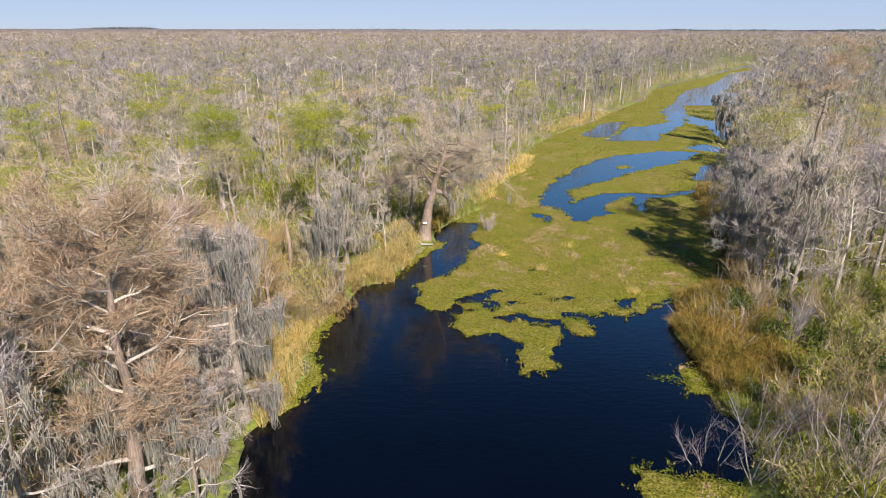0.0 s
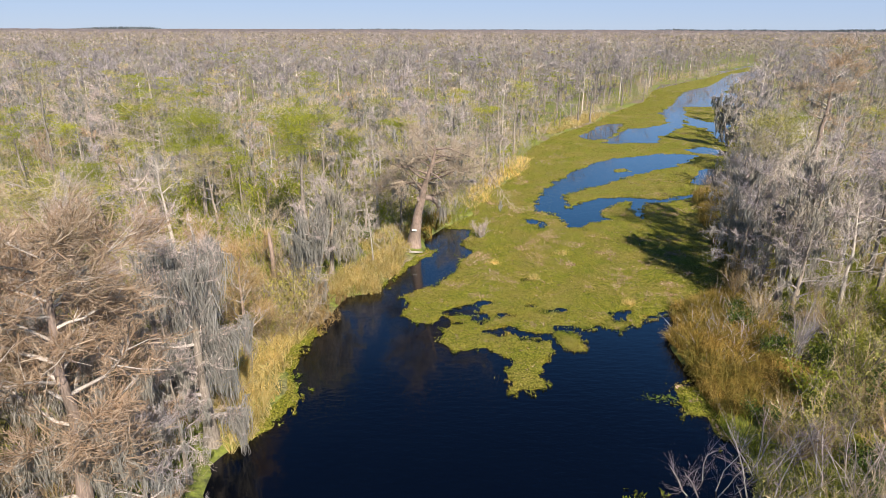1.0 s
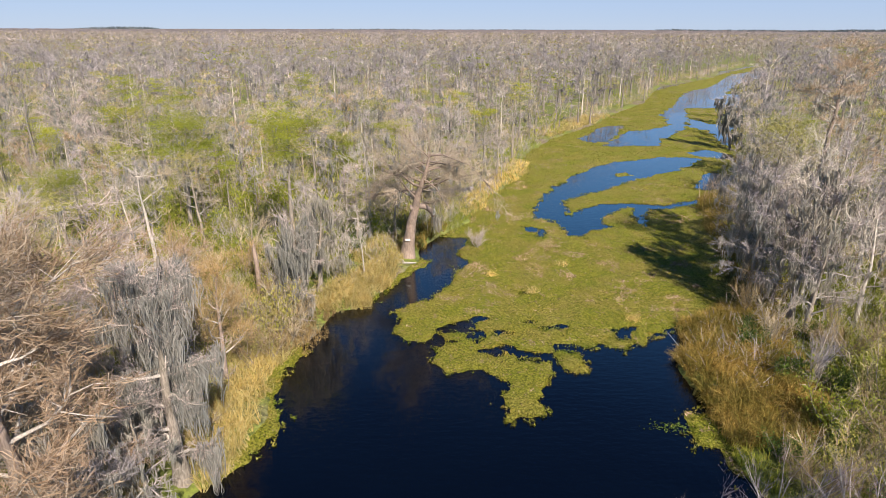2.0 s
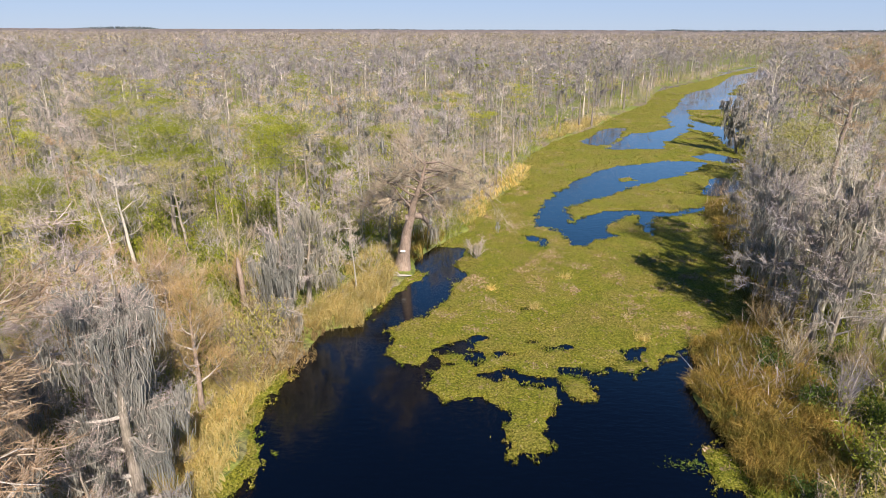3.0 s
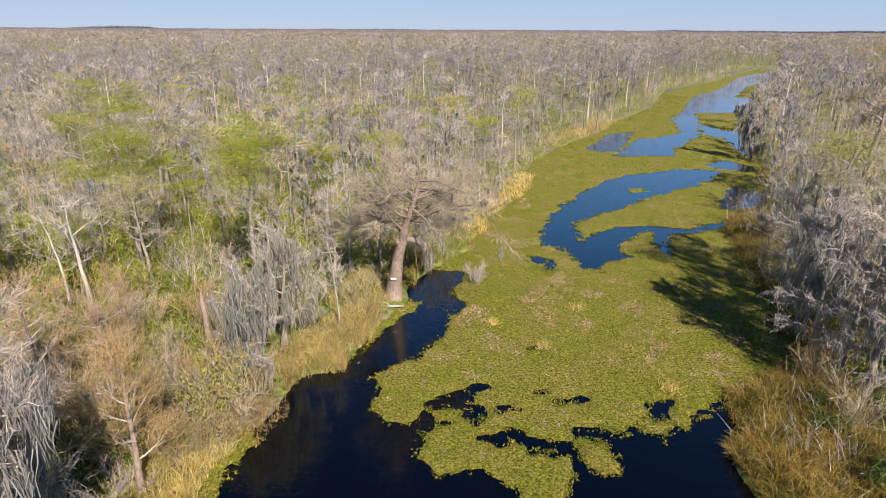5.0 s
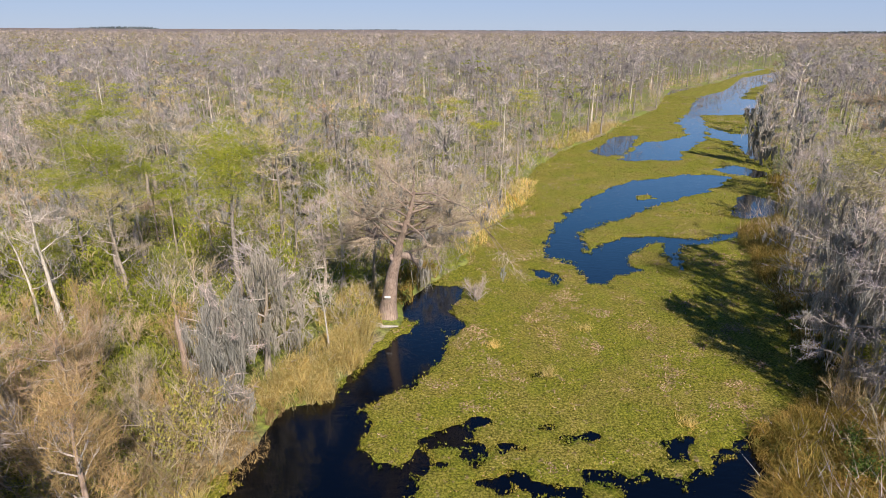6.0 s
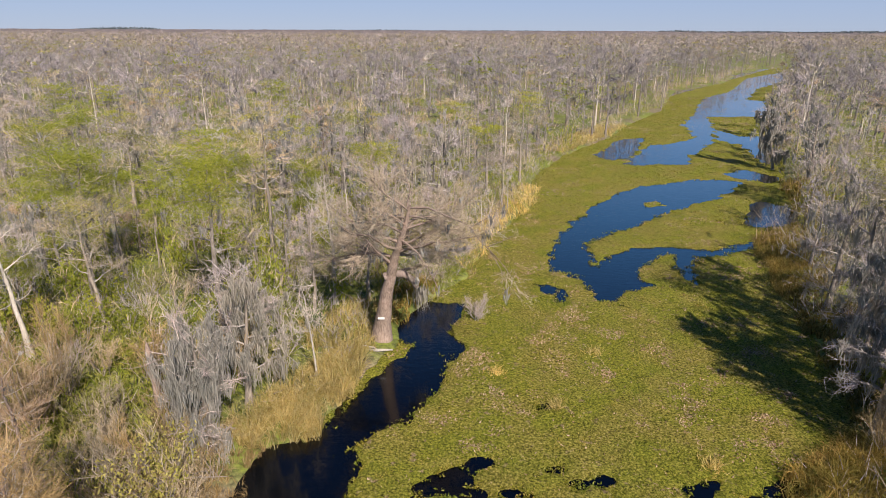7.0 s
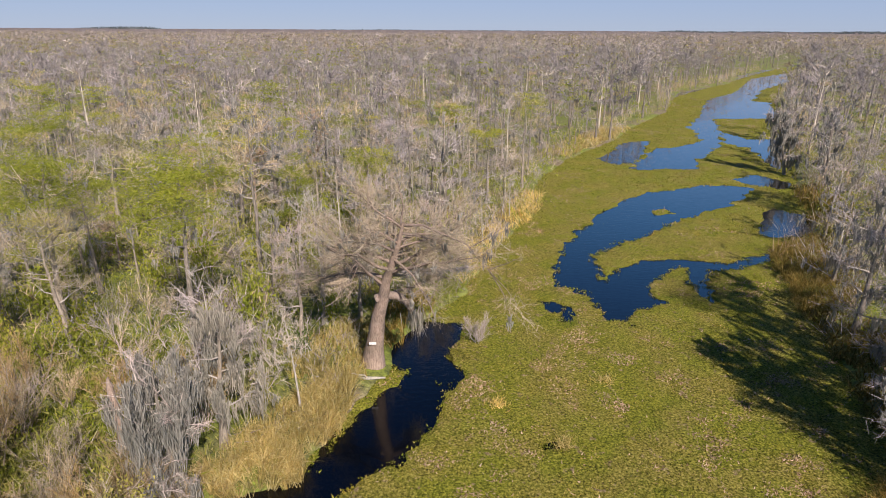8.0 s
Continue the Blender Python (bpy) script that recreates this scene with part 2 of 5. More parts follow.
def grow(seed, height, girth, first=0.35, spread=4.0, limbs=12, subs=4, twigs=1200, twig_len=0.8, twig_w=0.03, moss=200, moss_len=1.2, moss_w=0.16, moss_top=1.0,
         lean=(0, 0), taper=0.82, apart=False, flat=0.5, lift=0.06, flare=1.7, buds=0, bud_len=0.5, bud_w=0.07, sides=8, fine=True, wander=0.16):
    """One tree at the origin: trunk, limbs, twigs, moss and buds, each as arrays."""
    rng = np.random.default_rng(seed)
    out = {k: Soup() for k in ("trunk", "limbs", "twigs", "moss", "buds")}
    n = 9 if fine else 3
    s = np.linspace(0, 1, n)
    trunk = np.stack([lean[0] * s ** 1.3 + np.cumsum(rng.normal(0, 0.012 * height, n)) * s, lean[1] * s ** 1.3 + np.cumsum(rng.normal(0, 0.012 * height, n)) * s, s * height * 0.94 - 0.3 * (s == 0)], 1)
    rad = girth * (1 - taper * s) + girth * (flare - 1) * np.exp(-s * 14)
    tube(out["trunk"], trunk, rad, sides)
    paths, heavy = [], []
    for k in range(limbs):
        u = first + (1 - first) * ((k + rng.random()) / limbs) ** 0.8
        u = min(u, 0.985)
        start = np.array([np.interp(u, s, trunk[:, c]) for c in range(3)])
        rel = (u - first) / (1 - first)
        reach = spread * (flat * (0.55 + 0.45 * rel) + (1 - flat) * (1.05 - 0.75 * rel)) * rng.uniform(0.6, 1.15)
        az_ = k * 2.4 + rng.uniform(-0.6, 0.6)
        rise = rng.uniform(0.05, 0.45) + 0.5 * rel * (1 - flat)
        way = unit(np.array([math.cos(az_), math.sin(az_), rise]))
        p = bough(rng, start, way, reach, (6 if sides > 6 else 4) if fine else 3, lift, wander)
        r0 = min(0.15, girth * (1 - 0.82 * u) * rng.uniform(0.4, 0.7))
        bin_ = out.setdefault("limb%d" % k, Soup()) if apart else out["limbs"]
        if fine:
            tube(bin_, p, np.linspace(r0, max(0.012, r0 * 0.15), len(p)), 4 if sides > 6 else 3)
        else:
            slivers(bin_, p[:1], unit(p[-1:] - p[:1]), [reach], [0.12], rng)
        paths.append(p)
        for _ in range(subs if fine else 0):
            w = rng.uniform(0.25, 0.95)
            at = np.array([np.interp(w, np.linspace(0, 1, len(p)), p[:, c]) for c in range(3)])
            d = unit(unit(p[-1] - p[0]) + rng.normal(0, 0.65, 3) + [0, 0, 0.1])
            sp = bough(rng, at, d, reach * rng.uniform(0.25, 0.5), 3, lift, 0.3)
            bin2 = out.setdefault("limb%d_%d" % (k, _), Soup()) if apart else bin_
            tube(bin2, sp, np.linspace(r0 * 0.4, 0.008, 3), 3)
            paths.append(sp)
    if twigs:
        m = max(6, twigs // (9 if fine else 5))
        pads = max(6, m // 7)
        root, d = sample(paths, pads, rng)
        k = rng.integers(0, pads, m)
        root, d = root[k] + rng.normal(0, 0.3, (m, 3)) * [1, 1, 0.6], d[k]
        arm = unit(d * 0.7 + rng.normal(0, 0.5, (m, 3)) * [1, 1, 0.6] + [0, 0, 0.08])
        arm_len = twig_len * rng.uniform(0.9, 2.2, m)
        slivers(out["twigs"], root, arm, arm_len, twig_w * 1.25, rng, 0.08 if fine and sides > 6 else 0.0)
        k = rng.integers(0, m, twigs)
        at = root[k] + arm[k] * (arm_len[k] * rng.uniform(0.1, 1.0, twigs))[:, None]
        way = unit(arm[k] * 0.8 + rng.normal(0, 0.6, (twigs, 3)) * [1, 1, 0.75] + [0, 0, 0.06])
        slivers(out["twigs"], at, way, twig_len * rng.uniform(0.35, 1.1, twigs), twig_w * rng.uniform(0.5, 1.0, twigs), rng)
    if moss:
        per = (15 if sides > 6 else 9) if fine else 3
        bunch = max(1, moss // per)
        root, _ = sample([p for p in paths if p[0][2] <= moss_top * height], bunch, rng, 0.1)
        drop = np.repeat(moss_len * (0.25 + 1.15 * rng.random(bunch) ** 1.6), per)[:, None]
        root = np.repeat(root, per, 0)
        m = len(root)
        along = rng.random((m, 1)) ** 1.4 * 0.5 * drop
        long = drop * rng.uniform(0.35, 0.7, (m, 1))
        puff = (0.09 + 0.05 * drop) * (1.0 - 0.55 * along / drop)
        at = root + np.concatenate([rng.normal(0, 1, (m, 2)) * puff, 0.1 - along], 1)
        end = root + np.concatenate([rng.normal(0, 0.45, (m, 2)) * puff, -along - long], 1)
        slivers(out["moss"], at, unit(end - at), long[:, 0], moss_w * rng.uniform(0.9, 1.9, m) * (1.0 if fine else 0.7), rng, 0.07 if fine else 0.0)
    if buds:
        pads = max(5, buds // 90)
        tips = np.array([p[-1] for p in paths])
        core = tips[rng.integers(0, len(tips), pads)] * [0.85, 0.85, 1.0]
        if flat > 0.45:
            core[:, 2] = np.maximum(core[:, 2], height * rng.uniform(0.72, 0.98, pads))
        k = rng.integers(0, pads, buds)
        at = core[k] + rng.normal(0, 1, (buds, 3)) * (spread * 0.2, spread * 0.2, 0.16)
        way = unit(rng.normal(0, 0.9, (buds, 3)) * [1, 1, 0.5] + [0, 0, 0.15])
        slivers(out["buds"], at, way, bud_len * rng.uniform(0.5, 1.3, buds), bud_w * rng.uniform(0.6, 1.3, buds), rng)
    return {k: o.arrays() for k, o in out.items() if o.n}


def thing(name, pieces, mats, label, category, group="", names=None):
    """A thing with its parts from arrays."""
    base, made = tagged(new(name), label, category, group), {}
    for k, arr in pieces.items():
        wood = k == "trunk" or k[:4] == "limb"
        mat = mats["limbs"] if k[:4] == "limb" else mats[k]
        fork = k[:4] == "limb" and "_" in k
        name_ = "branch" if fork else "limb" if k[:4] == "limb" and k != "limbs" else (names or {}).get(k, k)
        ob = new(name_, mesh_from(k, *arr, mat, wood))
        ob.parent = made[k.split("_")[0]] if fork else base
        made[k] = ob
        if not wood or k == "limbs":
            tagged(ob, kind="stuff")
    return base


def place(x, y, z=0.0, turn=0.0, size=1.0, tall=1.0):
    return Matrix.Translation((x, y, z)) @ Matrix.Rotation(turn, 4, "Z") @ Matrix.Diagonal((size, size, size * tall, 1))


# ------------------------------------------------------------------ plan: banks, mats and open water
LEFT = [(-30, -60), (-16, 0), (-11.5, 20), (-11.2, 27), (-12.3, 32), (-10.8, 34), (-9.4, 38.5), (-10.8, 43.5), (-10.4, 48.5), (-9.0, 50), (-8.1, 55.4), (-5.3, 56.5), (-2.6, 64.3), (-0.8, 67.8), (-1.0, 71.5),
        (1.2, 76.3), (5.2, 82.2), (7.4, 90.5), (10.9, 99.7), (15.4, 108.4), (18.5, 127.5), (26.5, 145), (41.8, 167.6), (54.2, 192), (70.6, 218), (96, 280), (135, 322), (166, 378), (205, 430), (300, 520)]
RIGHT = [(340, 500), (240, 425), (198, 380), (147, 296), (119, 251), (105, 213), (84, 176), (66, 138), (60, 126), (55, 113), (52, 104.5), (46, 99), (41, 94), (37.5, 84), (34.5, 75), (31.6, 64.6), (28.6, 55.8),
         (23, 52.4), (19.4, 45.6), (19.7, 41), (18.6, 35.1), (19.6, 32.4), (16.5, 27), (15, 18), (18, 0), (30, -60)]
CHANNEL = np.array(LEFT + RIGHT, float)
MAT = np.array([(4.4, 75.5), (3.6, 72.4), (3.3, 70.4), (4.5, 68.3), (3.4, 65.6), (3.0, 62.6), (0.6, 58.6), (-2.7, 55.4), (-2.3, 53.6), (-2.6, 51.6), (-1.2, 50.0), (0.4, 50.0), (1.1, 51.1), (2.7, 50.0), (1.3, 48.6), (1.0, 46.6),
                (2.2, 44.2), (3.6, 45.7), (4.5, 45.2), (6.1, 44.2), (6.6, 44.1), (6.3, 42.6), (5.6, 41.0), (5.8, 39.1), (7.3, 39.2), (8.5, 39.9), (8.1, 42.0), (9.0, 43.2), (9.9, 45.3), (9.7, 46.6), (8.4, 46.6), (7.2, 47.7),
                (6.3, 48.4), (6.7, 49.4), (8.6, 48.3), (10.1, 48.3), (10.8, 49.6), (13.3, 49.0), (14.9, 49.7), (16.3, 48.0), (17.1, 49.1), (18.9, 50.6), (21.7, 52.9), (26, 50), (60, 90), (350, 520), (280, 530), (0, 140), (-6, 79), (1, 77)], float)
HOLES = [np.array(h, float) for h in (
    [(1.2, 52.0), (2.0, 53.0), (3.3, 53.6), (4.8, 54.6), (5.6, 54.0), (4.8, 53.5), (4.7, 52.1), (5.4, 51.4), (4.9, 50.5), (4.6, 49.6), (4.2, 49.9), (3.6, 51.1), (2.8, 51.3), (1.9, 51.8)],
    [(5.7, 51.5), (6.9, 51.7), (7.3, 51.5), (6.6, 51.1)],
    [(10.0, 52.5), (11.9, 53.1), (12.0, 52.5), (10.8, 52.2)],
    [(15.5, 50.6), (16.3, 51.9), (17.9, 52.2), (16.8, 51.4), (16.8, 50.6), (15.9, 50.2)],
    [(4.6, 48.2), (6.0, 48.7), (6.5, 48.2), (5.9, 47.7), (5.1, 48.0)],
    [(9.4, 59.5), (10.0, 60.0), (10.4, 59.6)], [(9.0, 53.6), (9.8, 53.9), (9.6, 53.4)],
    [(14.3, 89.1), (16.9, 95.3), (19.5, 101.6), (24.1, 109.1), (30, 116.6), (34.8, 121), (43.2, 124.7), (49.4, 126.4), (51.9, 123.9), (43.5, 112.9), (38.7, 110.8), (33.6, 105.5), (28.6, 101.4), (22.8, 95.4), (19.7, 93.1),
     (19.2, 88.4), (19.0, 85.4), (22.6, 90.1), (25, 91.8), (28.6, 91.5), (33.8, 90.6), (35, 92), (40.3, 94.2), (38.6, 91.2), (34.5, 89.4), (31.1, 88.6), (29.3, 85.5), (28.2, 81.4), (27.1, 82.7), (27.6, 87), (24.2, 85.4),
     (22.7, 82.6), (24.5, 80.1), (20.7, 79.5), (18.9, 76.6), (17.1, 76.6), (17.2, 80), (16.2, 82.5), (14.1, 84.6)],
    [(11.7, 81.2), (13.3, 80.0), (15.0, 77.9), (13.8, 75.7), (13.2, 78.2)],
    [(41.3, 99.9), (48.9, 112.5), (52.2, 110), (50.5, 102.2), (45.5, 99.5)],
    [(32.7, 145.4), (39.6, 159.2), (44, 166.2), (49.6, 167.9), (44.1, 154.3), (38.8, 144), (35.5, 141.8)],
    [(36.6, 138), (48.1, 159.5), (52.4, 159.6), (61.3, 168.3), (67.9, 192.7), (84.8, 225.8), (97, 253.8), (119.5, 281.7), (162, 358), (204, 404), (173, 341), (137, 295), (113.6, 254.7), (116.2, 247.7), (100.9, 207),
     (86.8, 185.8), (64, 138.7), (62.3, 143.6), (67.8, 160), (65.6, 165), (73, 185), (87, 212.6), (62.2, 161.3), (51.9, 146), (48.4, 138.3)],
    [(51.7, 130.4), (57.2, 133.1), (61, 129), (57.4, 124), (53.2, 126.5)],
)]
ISLANDS = [np.array(h, float) for h in (
    [(10.5, 48.0), (11.5, 48.3), (12.3, 47.6), (12.7, 46.8), (12.1, 45.6), (11.3, 45.4), (10.5, 45.9)],
    [(32, 111.5), (34.4, 112.1), (34, 109.9), (32.2, 109.3)],
    [(11.0, 29.0), (12.3, 29.5), (13.4, 28.4), (15.2, 28), (20, 26), (16, 22), (10.9, 26.0)],
    [(17.6, 39.9), (16.9, 36.4), (18.4, 36.1), (18.3, 34), (22, 33), (22, 41)],
    [(-9.6, 35.5), (-8.7, 38.6), (-9.9, 42), (-9.9, 45), (-8.9, 48.4), (-9.8, 50), (-11.4, 48), (-11.8, 40), (-11.5, 34), (-10.8, 33.4)],
    [(23.0, 83.0), (25.2, 85.2), (25.6, 87.0), (27.9, 90.2), (28.8, 89.3), (27.2, 85.5), (26.5, 82.6), (24.4, 81.2)],
    [(71.5, 183), (80, 206), (97, 206), (99, 190), (79, 171), (73, 171)],
    [(52.5, 143), (61.5, 160), (69, 162), (64.5, 142), (59, 134), (54.5, 134)],
    [(-3.0, 62.5), (-0.6, 66.4), (0.4, 68.6), (-2, 69), (-5, 61), (-5, 57.5)],
)]


def inside(poly, x, y, reach=30.0):
    """Signed distance to a closed outline: positive inside."""
    x, y = np.ravel(x), np.ravel(y)
    best, odd = np.full(len(x), 1e9), np.zeros(len(x), bool)
    for (ax, ay), (bx, by) in zip(poly, np.roll(poly, -1, 0)):
        dx, dy = bx - ax, by - ay
        u = np.clip(((x - ax) * dx + (y - ay) * dy) / (dx * dx + dy * dy), 0, 1)
        best = np.minimum(best, (x - ax - u * dx) ** 2 + (y - ay - u * dy) ** 2)
        if dy:
            odd ^= ((ay > y) != (by > y)) & (x < ax + (y - ay) / dy * dx)
    return np.sqrt(best) * np.where(odd, 1, -1)


def wobble(x, y, size, seed=0):
    """Smooth value noise from -1 to 1."""
    x, y = np.ravel(x) / size + 100.3, np.ravel(y) / size + 200.7
    xi, yi = np.floor(x).astype(np.int64), np.floor(y).astype(np.int64)
    fx, fy = x - xi, y - yi
    fx, fy = fx * fx * (3 - 2 * fx), fy * fy * (3 - 2 * fy)

    def h(a, b):
        n = (a * 374761393 + b * 668265263 + seed * 974711) & 0x7FFFFFFF
        n = ((n ^ (n >> 13)) * 1274126177) & 0x7FFFFFFF
        return ((n ^ (n >> 16)) & 0xFFFF) / 32767.5 - 1
    return (h(xi, yi) * (1 - fx) + h(xi + 1, yi) * fx) * (1 - fy) + (h(xi, yi + 1) * (1 - fx) + h(xi + 1, yi + 1) * fx) * fy


def ragged(x, y, size, seed):
    return wobble(x, y, size, seed) * 0.55 + wobble(x, y, size * 0.45, seed + 1) * 0.3 + wobble(x, y, size * 0.2, seed + 2) * 0.2


def bank(x, y):
    """Distance from the waterline: positive on land."""
    return -inside(CHANNEL, x, y) + 0.7 * ragged(x, y, 3.0, 5)


def weed(x, y):
    """Positive where the floating mat covers the water."""
    f = inside(MAT, x, y)
    for h in HOLES:
        f = np.minimum(f, -inside(h, x, y))
    for h in ISLANDS:
        f = np.maximum(f, inside(h, x, y))
    far = np.clip((np.ravel(y) - 60) / 120, 0, 1)
    return f + ragged(x, y, 2.2, 11) * (0.55 + 1.2 * far) + 0.42 * wobble(x, y, 0.7, 17) - 0.08


def land_height(x, y):
    d = bank(x, y)
    return np.where(d < 0, np.maximum(-1.2, d * 0.8), np.minimum(0.45, d * 0.35)) + np.where(d > 0.3, 0.10 * ragged(x, y, 2.5, 21), 0)


def sheet(xs, ys, height, mat, name, keep=None, smooth=True):
    gx, gy = np.meshgrid(xs, ys, indexing="xy")
    z = height(gx.ravel(), gy.ravel())
    i, j = np.meshgrid(np.arange(len(ys) - 1), np.arange(len(xs) - 1), indexing="ij")
    a = i * len(xs) + j
    q = np.stack([a, a + 1, a + 1 + len(xs), a + len(xs)], -1).reshape(-1, 4)
    v = np.stack([gx.ravel(), gy.ravel(), z], 1)
    if keep is not None:
        q = q[(z[q] > keep).any(1)]
        used = np.zeros(len(v), bool)
        used[q] = True
        back = np.cumsum(used) - 1
        v, q = v[used], back[q]
    return mesh_from(name, v, np.zeros((0, 3), int), q, mat, smooth)


def steps(stops):
    """Grid lines: (from, to, step) stretches joined."""
    return np.unique(np.round(np.concatenate([np.arange(a, b, s) for a, b, s in stops] + [[stops[-1][1]]]), 3))


ground = tagged(new("ground", sheet(steps([(-4900, -400, 500), (-400, -120, 20), (-120, -40, 4), (-40, 64, 0.9), (64, 160, 2.5), (160, 400, 12), (400, 4900, 500)]),
                                    steps([(-600, -60, 60), (-60, 20, 5), (20, 130, 0.9), (130, 240, 2.5), (240, 520, 6), (520, 1000, 60), (1000, 4900, 390)]), land_height, SOIL, "ground")),
                "damp swamp forest floor with leaf litter and green patches", "ground", kind="structure")
water = tagged(new("water", sheet(steps([(-120, 420, 20)]), steps([(-120, 600, 20)]), lambda x, y: np.zeros(len(x)), WATER, "water")),
               "still dark blue swamp channel water reflecting the sky", "water", kind="structure")


def mat_height(x, y):
    f = np.minimum(weed(x, y), 1.2 - bank(x, y))
    return np.clip(f * 0.30, -0.2, 0.10) + np.where(f > 0.2, 0.035 * ragged(x, y, 0.8, 31), 0)


near_mat = tagged(new("floating_weed", sheet(np.arange(-14, 46, 0.24), np.arange(20, 100, 0.24), mat_height, WEED_MAT, "weed_near", -0.12)),
                  "green and tan floating weed mat covering the channel", "weed mat", kind="stuff")
far_mat = tagged(new("floating_weed", sheet(np.arange(-4, 300, 0.9), np.arange(99.9, 500, 0.9), mat_height, WEED_MAT, "weed_far", -0.12)),
                 "green floating weed mat along the distant winding channel", "weed mat", kind="stuff")

# ------------------------------------------------------------------ kinds of trees and shrubs
GREY = dict(trunk=BARK_GREY, limbs=BARK_ASH, twigs=TWIG_GREY, moss=MOSS, buds=LEAF_OLIVE)
RUST = dict(trunk=BARK_RED, limbs=BARK_ASH, twigs=TWIG_RUST, moss=MOSS, buds=TWIG_RUST)
LIME = dict(trunk=BARK_GREY, limbs=BARK_GREY, twigs=TWIG_TAN, moss=MOSS, buds=LEAF_LIME)
OLIVE = dict(trunk=BARK_GREY, limbs=BARK_ASH, twigs=TWIG_TAN, moss=MOSS, buds=LEAF_OLIVE)
PALE = dict(trunk=BARK_PALE, limbs=BARK_PALE, twigs=TWIG_PALE, moss=MOSS, buds=TWIG_GREY)
HAZE = dict(trunk=BARK_GREY, limbs=TWIG_FAR, twigs=TWIG_FAR, moss=MOSS_SHADED, buds=LEAF_OLIVE)
HAZE_TAN = dict(trunk=BARK_GREY, limbs=TWIG_FAR, twigs=TWIG_FAR_TAN, moss=MOSS_SHADED, buds=LEAF_OLIVE)
HAZE_LIME = dict(HAZE_TAN, buds=LEAF_LIME)
PARTS = dict(limbs="branchwork", moss="moss_drape", twigs="twig_crown", buds="budding_crown", stems="stemwork", leaves="leaf_crown")
KINDS = {
    "bare_cypress": (GREY, "grey leafless cypress draped with some hanging moss", dict(height=13, girth=0.22, spread=4.1, limbs=14, subs=4, twigs=3000, twig_w=0.028, twig_len=0.8, moss=446, moss_len=0.9, moss_w=0.05, first=0.36, flat=0.4)),
    "mossy_cypress": (GREY, "cypress hung thickly with grey moss", dict(height=10.5, girth=0.22, spread=3.9, limbs=15, subs=4, twigs=1500, twig_w=0.026, moss=2200, moss_len=1.3, moss_w=0.036, first=0.14, flat=0.45)),
    "rust_cypress": (RUST, "cypress with a rusty brown budding crown", dict(height=13, girth=0.26, spread=3.9, limbs=14, subs=4, twigs=3400, twig_w=0.03, twig_len=0.75, moss=75, moss_w=0.05, first=0.38, flat=0.6)),
    "lime_cypress": (LIME, "cypress with a flat yellow-green budding crown", dict(height=13.5, girth=0.24, spread=3.9, limbs=13, subs=4, twigs=600, twig_w=0.03, moss=60, moss_w=0.05, buds=6200, bud_w=0.045, bud_len=0.32, first=0.48, flat=0.8)),
    "olive_cypress": (OLIVE, "cypress with a thin olive-tan budding crown", dict(height=13, girth=0.24, spread=3.8, limbs=13, subs=4, twigs=1700, twig_w=0.032, moss=75, moss_w=0.05, buds=2200, bud_w=0.04, bud_len=0.3, first=0.4, flat=0.65)),
    "pale_tree": (PALE, "bare tree with whitish trunk and branches", dict(height=9.5, girth=0.16, spread=3.0, limbs=11, subs=5, twigs=900, twig_w=0.026, twig_len=0.7, moss=90, moss_w=0.05, first=0.3, flat=0.2, lift=0.2, flare=1.2)),
    "slender_tree": (PALE, "slender pale-trunked leafless tree", dict(height=11, girth=0.11, spread=1.7, limbs=11, subs=3, twigs=800, twig_w=0.028, twig_len=0.65, moss=75, moss_w=0.05, first=0.42, flat=0.2, lift=0.12, flare=1.4)),
}


def plainer(spec):
    """The same kind of tree with fewer and coarser strands, for the trees farther from the flight."""
    s = dict(spec, subs=1, sides=5)
    for k in ("twigs", "moss", "buds"):
        s[k] = int(s.get(k, 0) * 0.33)
    for k, w in (("twig_w", 0.032), ("moss_w", 0.05), ("bud_w", 0.06)):
        s[k] = s.get(k, w) * 2.0
    return s


PROTOS = {}
for n, (kind, (mats, label, spec)) in enumerate(KINDS.items()):
    PROTOS[kind] = [(grow(100 * n + k, **{**spec, "height": spec["height"] * f}), mats, label) for k, f in enumerate((0.9, 1.0, 1.08, 0.97))]
    PROTOS[kind] += [(grow(100 * n + 50 + k, **{**plainer(spec), "height": spec["height"] * f}), mats, label) for k, f in enumerate((0.9, 1.0, 1.08, 0.97))]


